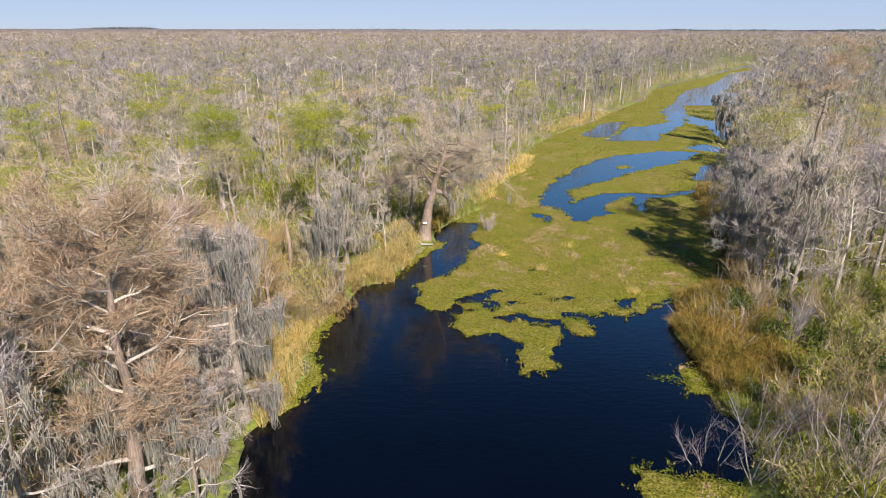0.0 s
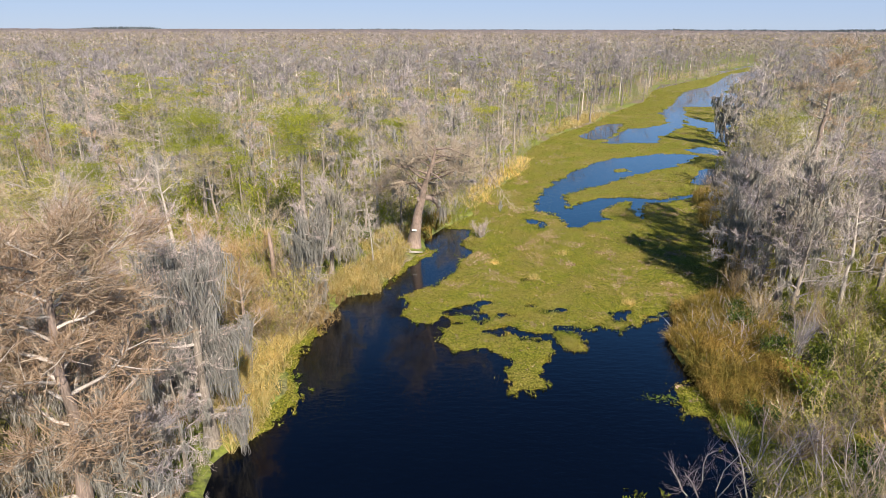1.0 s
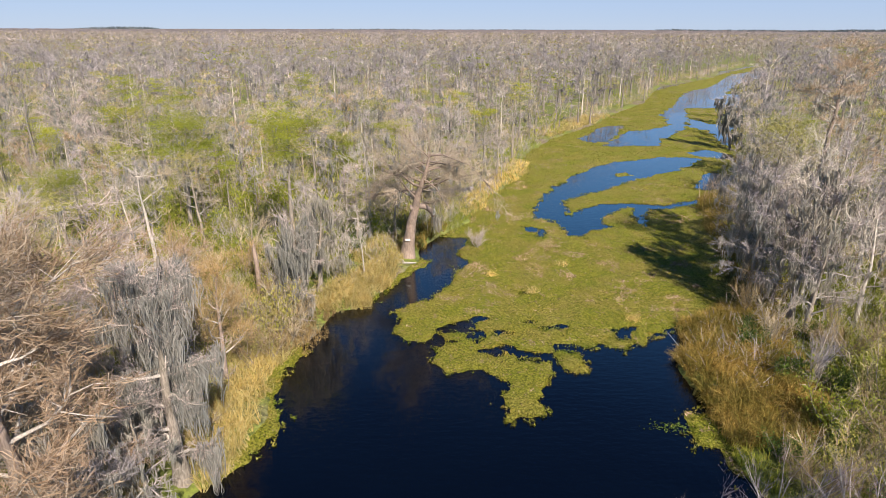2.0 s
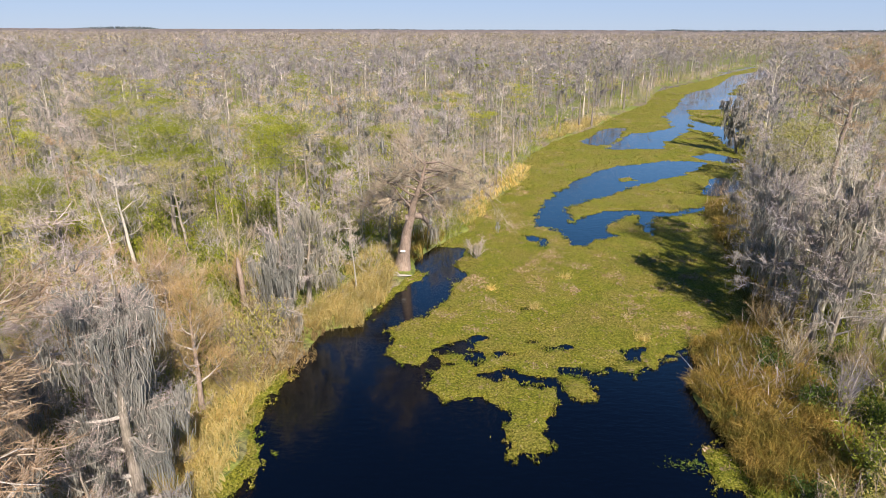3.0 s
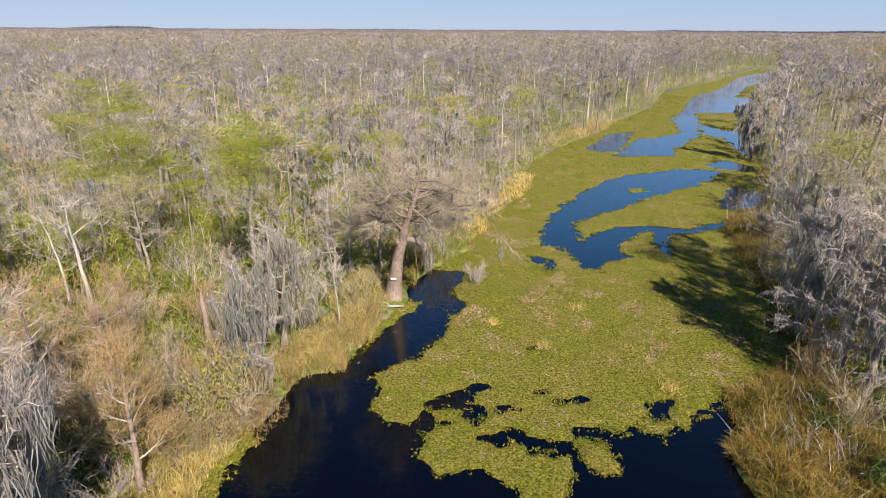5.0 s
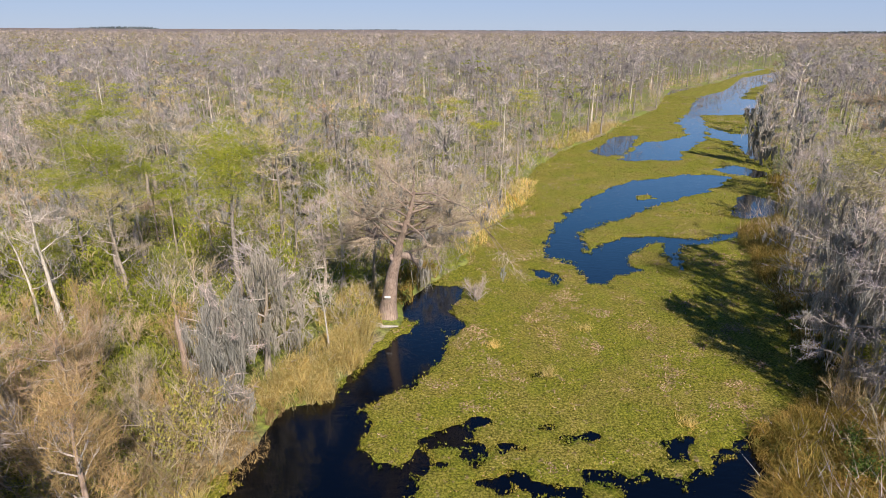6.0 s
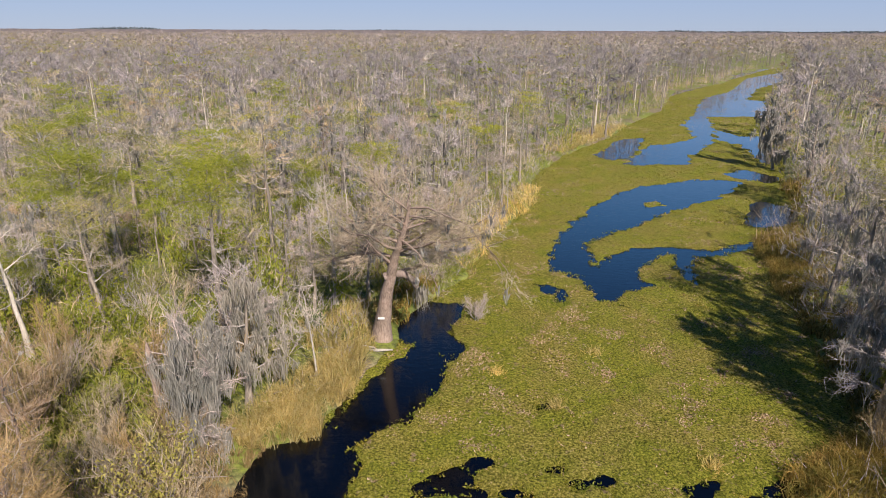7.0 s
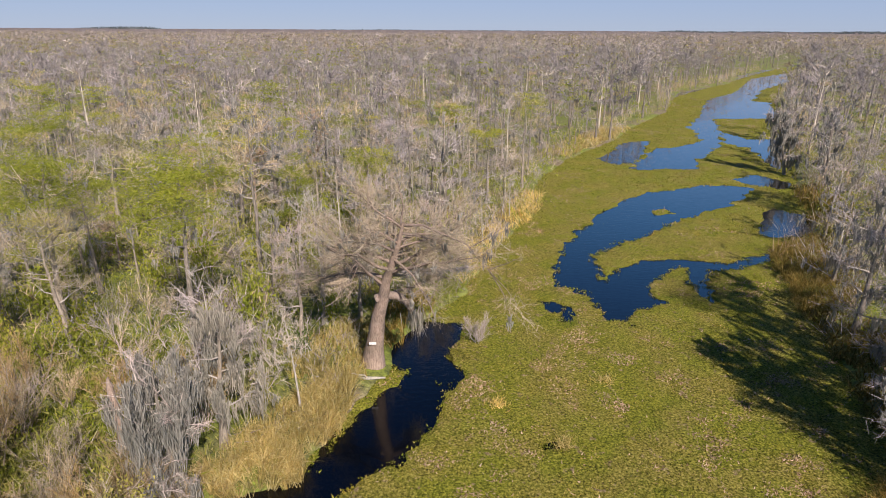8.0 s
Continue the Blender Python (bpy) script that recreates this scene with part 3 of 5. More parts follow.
def shrub(seed, tall=3.0, wide=1.6, stems=9, twigs=500, leaves=0, leaf=0.12, twig_w=0.03):
    """A many-stemmed bush: stems, fine twigs and, where it has them, leaves."""
    rng = np.random.default_rng(seed)
    out = {k: Soup() for k in ("stems", "twigs", "leaves")}
    paths = []
    for k in range(stems):
        a = rng.uniform(0, 6.28)
        p = bough(rng, (rng.normal(0, 0.2), rng.normal(0, 0.2), -0.1), unit(np.array([math.cos(a) * wide / tall, math.sin(a) * wide / tall, 1])), tall * rng.uniform(0.6, 1.1), 5, 0.05, 0.16)
        tube(out["stems"], p, np.linspace(0.05, 0.01, 5), 4)
        paths.append(p)
    if twigs:
        m = twigs // 8
        root, d = sample(paths, m, rng, 0.25)
        arm = unit(d + rng.normal(0, 0.5, (m, 3)) + [0, 0, 0.25])
        arm_len = tall * 0.26 * rng.uniform(0.5, 1.4, m)
        slivers(out["twigs"], root, arm, arm_len, twig_w * 1.4, rng, 0.08)
        k = rng.integers(0, m, twigs)
        at = root[k] + arm[k] * (arm_len[k] * rng.uniform(0.1, 1.0, twigs))[:, None]
        slivers(out["twigs"], at, unit(arm[k] + rng.normal(0, 0.5, (twigs, 3)) + [0, 0, 0.15]), tall * 0.15 * rng.uniform(0.4, 1.4, twigs), twig_w * rng.uniform(0.5, 1.1, twigs), rng)
    if leaves:
        at, d = sample(paths, leaves, rng, 0.25)
        at = at + rng.normal(0, wide * 0.2, at.shape)
        at[:, 2] = np.maximum(at[:, 2], 0.05)
        slivers(out["leaves"], at, unit(rng.normal(0, 1, (leaves, 3))), leaf * 1.8 * rng.uniform(0.6, 1.4, leaves), leaf * rng.uniform(0.6, 1.4, leaves), rng)
    return {k: o.arrays() for k, o in out.items() if o.n}


SHRUBS = {
    "tan_shrub": (dict(stems=BARK_GREY, twigs=TWIG_TAN, leaves=LEAF_OLIVE), "leafless tan-twigged swamp shrub", dict(tall=3.2, wide=1.8, twigs=1300, twig_w=0.018)),
    "rust_shrub": (dict(stems=BARK_GREY, twigs=TWIG_BROWN, leaves=LEAF_OLIVE), "rusty orange-twigged upright shrub", dict(tall=4.2, wide=1.7, stems=12, twigs=1600, twig_w=0.018)),
    "olive_shrub": (dict(stems=BARK_GREY, twigs=TWIG_TAN, leaves=LEAF_OLIVE), "olive-leaved willow shrub", dict(tall=3.4, wide=1.9, twigs=350, leaves=1700, leaf=0.08)),
    "lime_shrub": (dict(stems=BARK_GREY, twigs=TWIG_TAN, leaves=LEAF_LIME), "fresh yellow-green swamp shrub", dict(tall=3.4, wide=1.8, twigs=200, leaves=1900, leaf=0.085)),
    "green_bush": (dict(stems=BARK_GREY, twigs=TWIG_TAN, leaves=LEAF_GREEN), "dark green leafy evergreen bush", dict(tall=2.4, wide=1.5, twigs=80, leaves=1700, leaf=0.1)),
    "grey_shrub": (dict(stems=BARK_PALE, twigs=TWIG_GREY, leaves=LEAF_OLIVE), "bare grey-twigged shrub", dict(tall=3.6, wide=1.8, twigs=1200, twig_w=0.018)),
}
SHRUBS["pale_sapling"] = (dict(stems=BARK_ASH, twigs=TWIG_MAUVE, leaves=LEAF_OLIVE), "leaning bare sapling with pale mauve branches", dict(tall=5.4, wide=3.4, stems=6, twigs=420, twig_w=0.014))
for n, (kind, (mats, label, spec)) in enumerate(SHRUBS.items()):
    far_spec = dict(spec, stems=6, twigs=int(spec["twigs"] * 0.35), twig_w=spec.get("twig_w", 0.03) * 1.9, leaves=int(spec.get("leaves", 0) * 0.33), leaf=spec.get("leaf", 0.1) * 1.7)
    PROTOS[kind] = [(shrub(900 + 10 * n + k, **(spec if k < 3 else far_spec)), mats, label) for k in range(6)]

MADE = {}


def plant(kind, x, y, turn, size, tall=1.0, variant=0):
    """Sets one tree or shrub of a kind; the first of each variant is built, the rest are copies."""
    key = (kind, variant)
    m = place(x, y, float(land_height(np.array([x]), np.array([y]))[0]) - 0.03, turn, size, tall)
    if key in MADE:
        return copy_thing(MADE[key], m)
    pieces, mats, label = PROTOS[kind][variant]
    bush = kind in SHRUBS
    MADE[key] = thing(kind, pieces, mats, label + (" in the undergrowth" if bush else " in the swamp forest"), "shrub" if bush else "tree", kind.replace("_", " ") + (" undergrowth" if bush else " stand"), PARTS)
    MADE[key].matrix_basis = m
    return MADE[key]


# trees that stand out: kind, x, y, size against the kind's own height
TAKEN = []


def own(kind, x, y, size, tall=1.0, turn=0.0, variant=0):
    TAKEN.append((x, y, 3.2 if kind not in SHRUBS else 1.5))
    return plant(kind, x, y, turn, size, tall, variant)


def landmark(name, seed, x, y, mats, label, clear=3.5, turn=0.0, **spec):
    """A tree of its own shape."""
    TAKEN.append((x, y, clear))
    ob = thing(name, grow(seed, apart=True, **spec), mats, label, "tree", names=PARTS)
    ob.matrix_basis = place(x, y, float(land_height(np.array([x]), np.array([y]))[0]) - 0.05, turn)
    return ob


landmark("rust_cypress", 7001, -15.4, 24.9, RUST, "large rusty brown cypress with moss below its budding crown", clear=6, height=16.5, girth=0.42, spread=6.4, limbs=32, subs=6, twigs=36000, twig_len=0.62, twig_w=0.03,
         moss=10000, moss_len=1.8, moss_w=0.026, moss_top=0.52, first=0.12, flat=0.5)
landmark("mossy_cypress", 7002, -12.8, 33.2, GREY, "broad grey cypress thickly hung with long moss by the water", clear=4, height=14, girth=0.36, spread=4.6, limbs=20, subs=5, twigs=8000, twig_len=0.5, twig_w=0.014,
         moss=16000, moss_len=2.0, moss_w=0.026, moss_top=0.9, first=0.1, flat=0.5)
landmark("mossy_cypress", 7003, -20.5, 33.0, GREY, "grey leafless cypress with moss on its lower branches", clear=4, height=14.5, girth=0.34, spread=4.6, limbs=18, subs=5, twigs=13000, twig_len=0.55, twig_w=0.015,
         moss=7000, moss_len=1.8, moss_w=0.026, moss_top=0.65, first=0.3, flat=0.5)
landmark("rust_cypress", 7004, -24.0, 27.0, RUST, "rusty cypress with bare lower branches", clear=4, height=14.5, girth=0.36, spread=4.6, limbs=18, subs=5, twigs=12000, twig_len=0.6, twig_w=0.027, moss=1275, moss_w=0.055, first=0.35, flat=0.6)
landmark("rust_cypress", 7005, -13.4, 42.4, dict(RUST, twigs=TWIG_BROWN), "small forked cypress with a rusty orange crown beside the water", clear=2.5, height=9.5, girth=0.2, spread=2.8, limbs=15, subs=5, twigs=6000, twig_len=0.6, twig_w=0.018, moss=0, first=0.25, flat=0.2, lift=0.25)
landmark("mossy_cypress", 7006, -10.8, 54.5, GREY, "low spreading cypress curtained with grey moss", clear=3, height=8.5, girth=0.24, spread=3.4, limbs=18, subs=4, twigs=900, twig_w=0.03, moss=9000, moss_len=2.1, moss_w=0.03, first=0.2, flat=0.5)
landmark("mossy_cypress", 7007, -10.0, 59.0, GREY, "moss-laden grey cypress behind straw-coloured grass", clear=3, height=9.5, girth=0.24, spread=3.2, limbs=16, subs=4, twigs=900, twig_w=0.03, moss=5400, moss_len=1.6, moss_w=0.03, first=0.25, flat=0.5)
landmark("mossy_cypress", 7008, 31.3, 52.6, GREY, "tall dark-trunked cypress with moss on the bank", clear=3, height=13.5, girth=0.28, spread=2.8, limbs=16, subs=4, twigs=1300, twig_w=0.03, moss=3187, moss_len=1.5, moss_w=0.055, first=0.3, flat=0.3)
landmark("mossy_cypress", 7009, 31.5, 58.5, GREY, "leaning mossy cypress overhanging the weed mat", clear=3, height=12, girth=0.26, spread=3.4, limbs=17, subs=4, twigs=1200, twig_w=0.03, moss=4781, moss_len=1.6, moss_w=0.055, first=0.2, flat=0.4, lean=(-1.6, 0.3))
landmark("pale_tree", 7010, 37.0, 61.5, PALE, "white-branched bare tree with forked limbs", clear=2.5, height=12.5, girth=0.26, spread=4.0, limbs=12, subs=6, twigs=1100, twig_w=0.026, moss=510, moss_w=0.055, first=0.4, flat=0.35, lift=0.2)
landmark("pale_tree", 7011, 40.3, 58.5, PALE, "whitish bare tree with upright crooked branches", clear=2.5, height=11, girth=0.24, spread=3.4, limbs=11, subs=6, twigs=900, twig_w=0.026, moss=382, moss_w=0.055, first=0.35, flat=0.3, lift=0.25)
landmark("rust_cypress", 7012, 34.6, 66.0, OLIVE, "tall olive and orange budding cypress over the bank", clear=3, height=15.5, girth=0.3, spread=4.2, limbs=15, subs=4, twigs=2600, twig_w=0.03, moss=477, buds=5200, bud_w=0.045, bud_len=0.32, moss_w=0.055, first=0.4, flat=0.75)
landmark("rust_cypress", 7013, 58.7, 96.5, RUST, "tall spreading brown cypress above its neighbours", clear=4, height=20, girth=0.5, spread=7.0, limbs=18, subs=5, twigs=7500, twig_w=0.035, moss=1275, moss_w=0.055, first=0.5, flat=0.8)
landmark("mossy_cypress", 7014, 62.5, 134.0, GREY, "dark mossy cypress leaning over the water", clear=4, height=12, girth=0.3, spread=4.2, limbs=16, subs=4, twigs=900, twig_w=0.045, moss=4143, moss_len=2.0, moss_w=0.1, first=0.2, flat=0.4, lean=(-2.5, 0))
landmark("pale_tree", 7015, -28.2, 65.0, PALE, "tall whitish bare tree with open branches", clear=2.5, height=11.5, girth=0.22, spread=3.2, limbs=11, subs=5, twigs=700, twig_w=0.03, moss=90, moss_w=0.055, first=0.4, flat=0.3, lift=0.2)
landmark("pale_tree", 7016, -7.0, 75.0, PALE, "bare whitish tree with twin trunks", clear=2.5, height=12, girth=0.2, spread=2.6, limbs=11, subs=5, twigs=700, twig_w=0.03, moss=90, moss_w=0.055, first=0.4, flat=0.3, lift=0.22)
landmark("lime_cypress", 7017, -14.0, 66.5, LIME, "flat-topped cypress with a fresh lime crown", clear=3.5, height=15.5, girth=0.3, spread=4.6, limbs=14, subs=4, twigs=900, twig_w=0.035, moss=382, buds=11500, bud_w=0.045, bud_len=0.32, moss_w=0.055, first=0.55, flat=0.9)
landmark("lime_cypress", 7018, -27.5, 73.0, LIME, "cypress with a layered yellow-green crown", clear=3.5, height=14.5, girth=0.3, spread=4.6, limbs=15, subs=4, twigs=900, twig_w=0.035, moss=637, buds=11500, bud_w=0.045, bud_len=0.32, moss_w=0.055, first=0.4, flat=0.8)
landmark("lime_cypress", 7019, -5.0, 89.0, LIME, "upright cypress with a bright lime crown", clear=3, height=12.5, girth=0.24, spread=2.6, limbs=14, subs=4, twigs=500, twig_w=0.035, moss=90, buds=5200, bud_w=0.045, bud_len=0.32, moss_w=0.055, first=0.3, flat=0.3)
landmark("lime_cypress", 7021, -12.3, 90.0, LIME, "upright cypress with a fresh yellow-lime crown", clear=3, height=11.0, girth=0.22, spread=2.4, limbs=14, subs=4, twigs=400, twig_w=0.035, moss=60, buds=5600, bud_w=0.05, bud_len=0.34, moss_w=0.055, first=0.3, flat=0.3)
landmark("pale_tree", 7020, 93.0, 346.0, PALE, "great pale-limbed cypress over the far bend", clear=5, height=15.5, girth=0.55, spread=8.0, limbs=14, subs=5, twigs=500, twig_w=0.09, twig_len=1.4, moss=1593, moss_len=2.2, moss_w=0.22, first=0.4, flat=0.6, lift=0.15)

for sx, sy, ss, sv in ((33.5, 63.0, 1.1, 0), (35.6, 68.5, 1.15, 1), (36.8, 74.0, 1.1, 2), (29.6, 56.6, 0.95, 1), (31.2, 61.5, 0.8, 2), (30.6, 54.6, 0.9, 3), (31.2, 50.2, 0.9, 0), (33.0, 53.0, 1.0, 2)):
    own("mossy_cypress", sx, sy, ss, turn=sx * 7, variant=sv)
for sx, sy, ss, sv in ((40.5, 53.0, 1.1, 1), (43.0, 58.0, 1.1, 3), (45.5, 50.0, 1.1, 2)):
    own("bare_cypress", sx, sy, ss, turn=sx, variant=sv)
for sx, sy, ss, sv in ((34.0, 56.0, 1.25, 1), (36.4, 63.6, 1.2, 3), (38.4, 66.8, 1.2, 0), (39.4, 71.0, 1.2, 2), (35.2, 60.4, 1.1, 2), (36.5, 52.0, 1.1, 0)):
    own("pale_tree", sx, sy, ss, turn=sx, variant=sv)
for sx, sy, ss, sv in ((21.5, 31.5, 1.1, 0), (23.5, 33.0, 1.0, 1), (25.5, 30.5, 1.2, 2), (18.5, 27.5, 1.0, 1), (27.5, 34.0, 1.1, 0), (30.0, 36.5, 1.2, 2), (33.0, 41.0, 1.2, 1), (32.0, 46.0, 1.1, 0), (29.0, 41.5, 0.9, 2)):
    own(("rust_shrub", "olive_shrub", "green_bush")[sv], sx, sy, ss, turn=sx * 3, variant=sv)
for k, (sx, sy) in enumerate(((-17.5, 47.5), (-20, 50.5), (-16.5, 53), (-23, 48.5), (-19, 56.5), (-24.5, 54), (-27.5, 50), (-22.5, 60), (-18, 62), (-27, 58.5), (-31, 55), (-14.2, 51.5), (-21, 45), (-25.5, 46))):
    own(("rust_shrub", "tan_shrub", "tan_shrub", "rust_shrub", "olive_shrub")[k % 5], sx, sy, 0.95 + 0.05 * (k % 4), turn=k, variant=k % 3)
for sx, sy in ((21.5, 35.0), (26.0, 36.0), (24.0, 28.0), (31.0, 50.0)):
    own("green_bush", sx, sy, 0.8, turn=sx, variant=int(sx) % 3)

for sx, sy, ss, sv in ((-13.4, 27.6, 0.72, 0), (-17.5, 20.5, 0.9, 1), (-21.5, 22.5, 0.95, 2), (-27.0, 21.0, 1.0, 3), (-31.0, 27.0, 1.0, 0), (-18.0, 28.5, 0.8, 2), (-13.5, 20.0, 0.7, 3), (-12.3, 24.6, 0.62, 1), (-12.9, 29.8, 0.62, 2), (-15.2, 36.5, 0.75, 0), (66.0, 140.0, 1.1, 4), (69.5, 148.0, 1.2, 5), (64.5, 127.0, 1.0, 6), (68.5, 133.0, 1.2, 7), (73.0, 156.0, 1.2, 4), (61.5, 121.0, 0.9, 5), (79.0, 166.0, 1.2, 6)):
    own("mossy_cypress", sx, sy, ss, turn=sx * 5, variant=sv)

for k, (sx, sy, ss) in enumerate(((15.8, 29.6, 1.0), (17.4, 27.6, 1.05), (18.9, 30.6, 0.9), (20.6, 27.6, 1.0), (23.2, 28.6, 0.95), (25.8, 28.4, 1.05), (22.0, 25.0, 1.0), (28.6, 31.6, 1.0))):
    own("pale_sapling", sx, sy, ss, turn=k * 1.3, variant=k % 3)
for k, (sx, sy) in enumerate(((-11.3, 46.6), (-10.4, 49.6), (-10.0, 52.2), (-12.6, 45.4), (-11.8, 51.4), (-12.4, 53.6), (-13.6, 49.0))):
    own(("rust_shrub", "tan_shrub", "rust_shrub")[k % 3], sx, sy, 0.72 + 0.06 * (k % 3), turn=k * 2.1, variant=k % 3)

# the leaning old cypress at the cove, with its broken low limb
cove = landmark("old_cypress", 7030, -2.3, 68.7, dict(trunk=BARK_RED, limbs=BARK_RED, twigs=TWIG_DUN, moss=MOSS), "thick old leaning cypress with reddish bark at the water's edge", clear=4, height=12.8, girth=0.70, taper=0.86, spread=7.8, limbs=22, subs=5,
                twigs=24000, twig_len=0.66, twig_w=0.022, moss=1211, moss_len=0.9, moss_w=0.055, first=0.5, flat=0.8, lift=0.0, lean=(2.4, -3.4), wander=0.3, flare=1.4, sides=12)


def cove_parts():
    rng = np.random.default_rng(31)
    limb = Soup()
    p = np.array([(0.6, -1.4, 5.9), (1.3, -1.4, 6.2), (2.1, -1.2, 6.05), (2.75, -1.3, 5.55), (3.0, -1.3, 5.0)])
    tube(limb, p, (0.34, 0.32, 0.29, 0.25, 0.2), 9)
    ob = new("broken_limb", limb.mesh("broken_limb", BARK_RED, True))
    ob.parent = cove
    tagged(ob, "thick bent limb broken off short")
    stub = Soup()
    tube(stub, [(2.9, -1.3, 5.2), (3.05, -1.35, 5.6), (3.0, -1.35, 5.9)], (0.22, 0.2, 0.06), 7)
    ob = new("splintered_end", stub.mesh("splintered_end", BARK_PALE))
    ob.parent = cove
    tagged(ob, "bleached splintered wood")
    hang = Soup()
    at = np.array([3.3, -1.3, 4.8]) + rng.normal(0, 1, (160, 3)) * (0.3, 0.2, 0.3)
    slivers(hang, at, unit(rng.normal(0, 0.12, (160, 3)) - [0, 0, 1]), rng.uniform(0.5, 1.9, 160), rng.uniform(0.03, 0.07, 160), rng)
    ob = tagged(new("moss_drape", hang.mesh("moss_drape", MOSS)), kind="stuff")
    ob.parent = cove
    far_limb = Soup()
    q = bough(rng, (1.4, -2.0, 8.0), unit(np.array((1, 0.25, -0.15))), 6.0, 7, -0.03, 0.08)
    tube(far_limb, q, np.linspace(0.16, 0.03, 7), 6)
    ob = new("limb", far_limb.mesh("limb", BARK_GREY, True))
    ob.parent = cove
    at, d = sample([q], 700, rng, 0.2)
    tw = Soup()
    slivers(tw, at, unit(d + rng.normal(0, 0.7, (700, 3)) - [0, 0, 0.2]), rng.uniform(0.4, 1.2, 700), 0.03, rng)
    ob = tagged(new("twig_crown", tw.mesh("twig_crown", TWIG_GREY)), kind="stuff")
    ob.parent = cove
    plate = bmesh.new()
    bmesh.ops.create_cube(plate, size=1, matrix=Matrix.Translation((0.2, -1.14, 2.3)) @ Matrix.Rotation(-0.22, 4, "X") @ Matrix.Diagonal((0.5, 0.03, 0.17, 1)))
    me = bpy.data.meshes.new("marker_board")
    plate.to_mesh(me)
    m, nt, pr = material("white_paint")
    nt.links.new(ramp(nt, noise_node(nt, 6.0), [(0.3, (0.62, 0.6, 0.55)), (0.6, (0.82, 0.81, 0.78))]), pr.inputs["Base Color"])
    me.materials.append(m)
    ob = new("marker_board", me)
    ob.parent = cove
    tagged(ob, "small white painted board on the trunk")


cove_parts()

# ------------------------------------------------------------------ the forest on both banks
rng = np.random.default_rng(5)


def scatter(step, x0, x1, y0, y1, seed):
    r = np.random.default_rng(seed)
    gx, gy = np.meshgrid(np.arange(x0, x1, step), np.arange(y0, y1, step))
    x, y = gx.ravel() + r.uniform(0, step, gx.size), gy.ravel() + r.uniform(0, step, gx.size)
    return x, y


def seen_from_air(x, y, margin=14):
    """The wedge of country ahead of the flight."""
    return (np.abs(x - 1.5) < 0.78 * y + margin) & (y > 8)


EDGE = 150.0
x, y = scatter(5.4, -140, 140, 8, EDGE, 41)
d = bank(x, y)
ok = seen_from_air(x, y) & (d > 1.6)
x, y, d = x[ok], y[ok], d[ok]
mood = ragged(x, y, 30, 51)


def greener(x, y):
    """Where the young yellow-green growth gathers."""
    return ragged(x, y, 18, 61) + 1.6 * np.exp(-((x + 36) / 20) ** 2 - ((y - 82) / 32) ** 2) + 0.5 * np.exp(-((x - 44) / 12) ** 2 - ((y - 60) / 20) ** 2)


lush = greener(x, y)
for k in range(len(x)):
    if any((x[k] - a) ** 2 + (y[k] - b) ** 2 < c * c for a, b, c in TAKEN):
        continue
    u = rng.random()
    near_bank = d[k] < 7
    w = {"bare_cypress": 0.26, "mossy_cypress": 0.3, "olive_cypress": 0.15 + 0.10 * max(0, lush[k]), "rust_cypress": 0.05 + 0.14 * max(0, mood[k]), "lime_cypress": 0.05 + 0.20 * max(0, lush[k]), "pale_tree": 0.10, "slender_tree": 0.14}
    if near_bank:
        w["slender_tree"] += 0.25
        w["mossy_cypress"] += 0.1
    if x[k] > 10:
        w["pale_tree"] += 0.12
        w["olive_cypress"] += 0.08
    if x[k] > 22:
        w["pale_tree"] += 0.10
        w["rust_cypress"] += 0.10 * (y[k] > 75)
        w["bare_cypress"] *= 0.6
    if x[k] > 10 and y[k] < 60:
        w["rust_cypress"] = 0.0
    if x[k] < -14 and y[k] < 34:
        w["rust_cypress"] += 0.5
    if x[k] < -8 and 40 < y[k] < 95:
        w.update(mossy_cypress=0.14, bare_cypress=0.16, olive_cypress=0.34, slender_tree=0.12)
        w["lime_cypress"] += 0.10
    names = list(w)
    kind = names[int(np.searchsorted(np.cumsum(list(w.values())) / sum(w.values()), u))]
    size = rng.uniform(0.68, 1.16) * (0.85 if near_bank else 1.0)
    if (x[k] > 28 and y[k] < 72 and rng.random() < 0.5) or (x[k] > 14 and y[k] < 44 and rng.random() < 0.75):
        continue
    if x[k] < -8 and 40 < y[k] < 95:
        size *= 0.82
    if x[k] > 36 and y[k] > 70 and rng.random() < 0.3:
        continue
    if -34 < x[k] < -8 and 42 < y[k] < 78 and rng.random() < 0.5:
        continue
    turn, tall, variant = rng.uniform(0, 6.28), rng.uniform(0.9, 1.08), int(rng.integers(0, 4)) + (4 if y[k] > 78 else 0)
    if not (18 < x[k] < 30.5 and 33 < y[k] < 57):          # the reed bed is open
        plant(kind, x[k], y[k], turn, size, tall, variant)

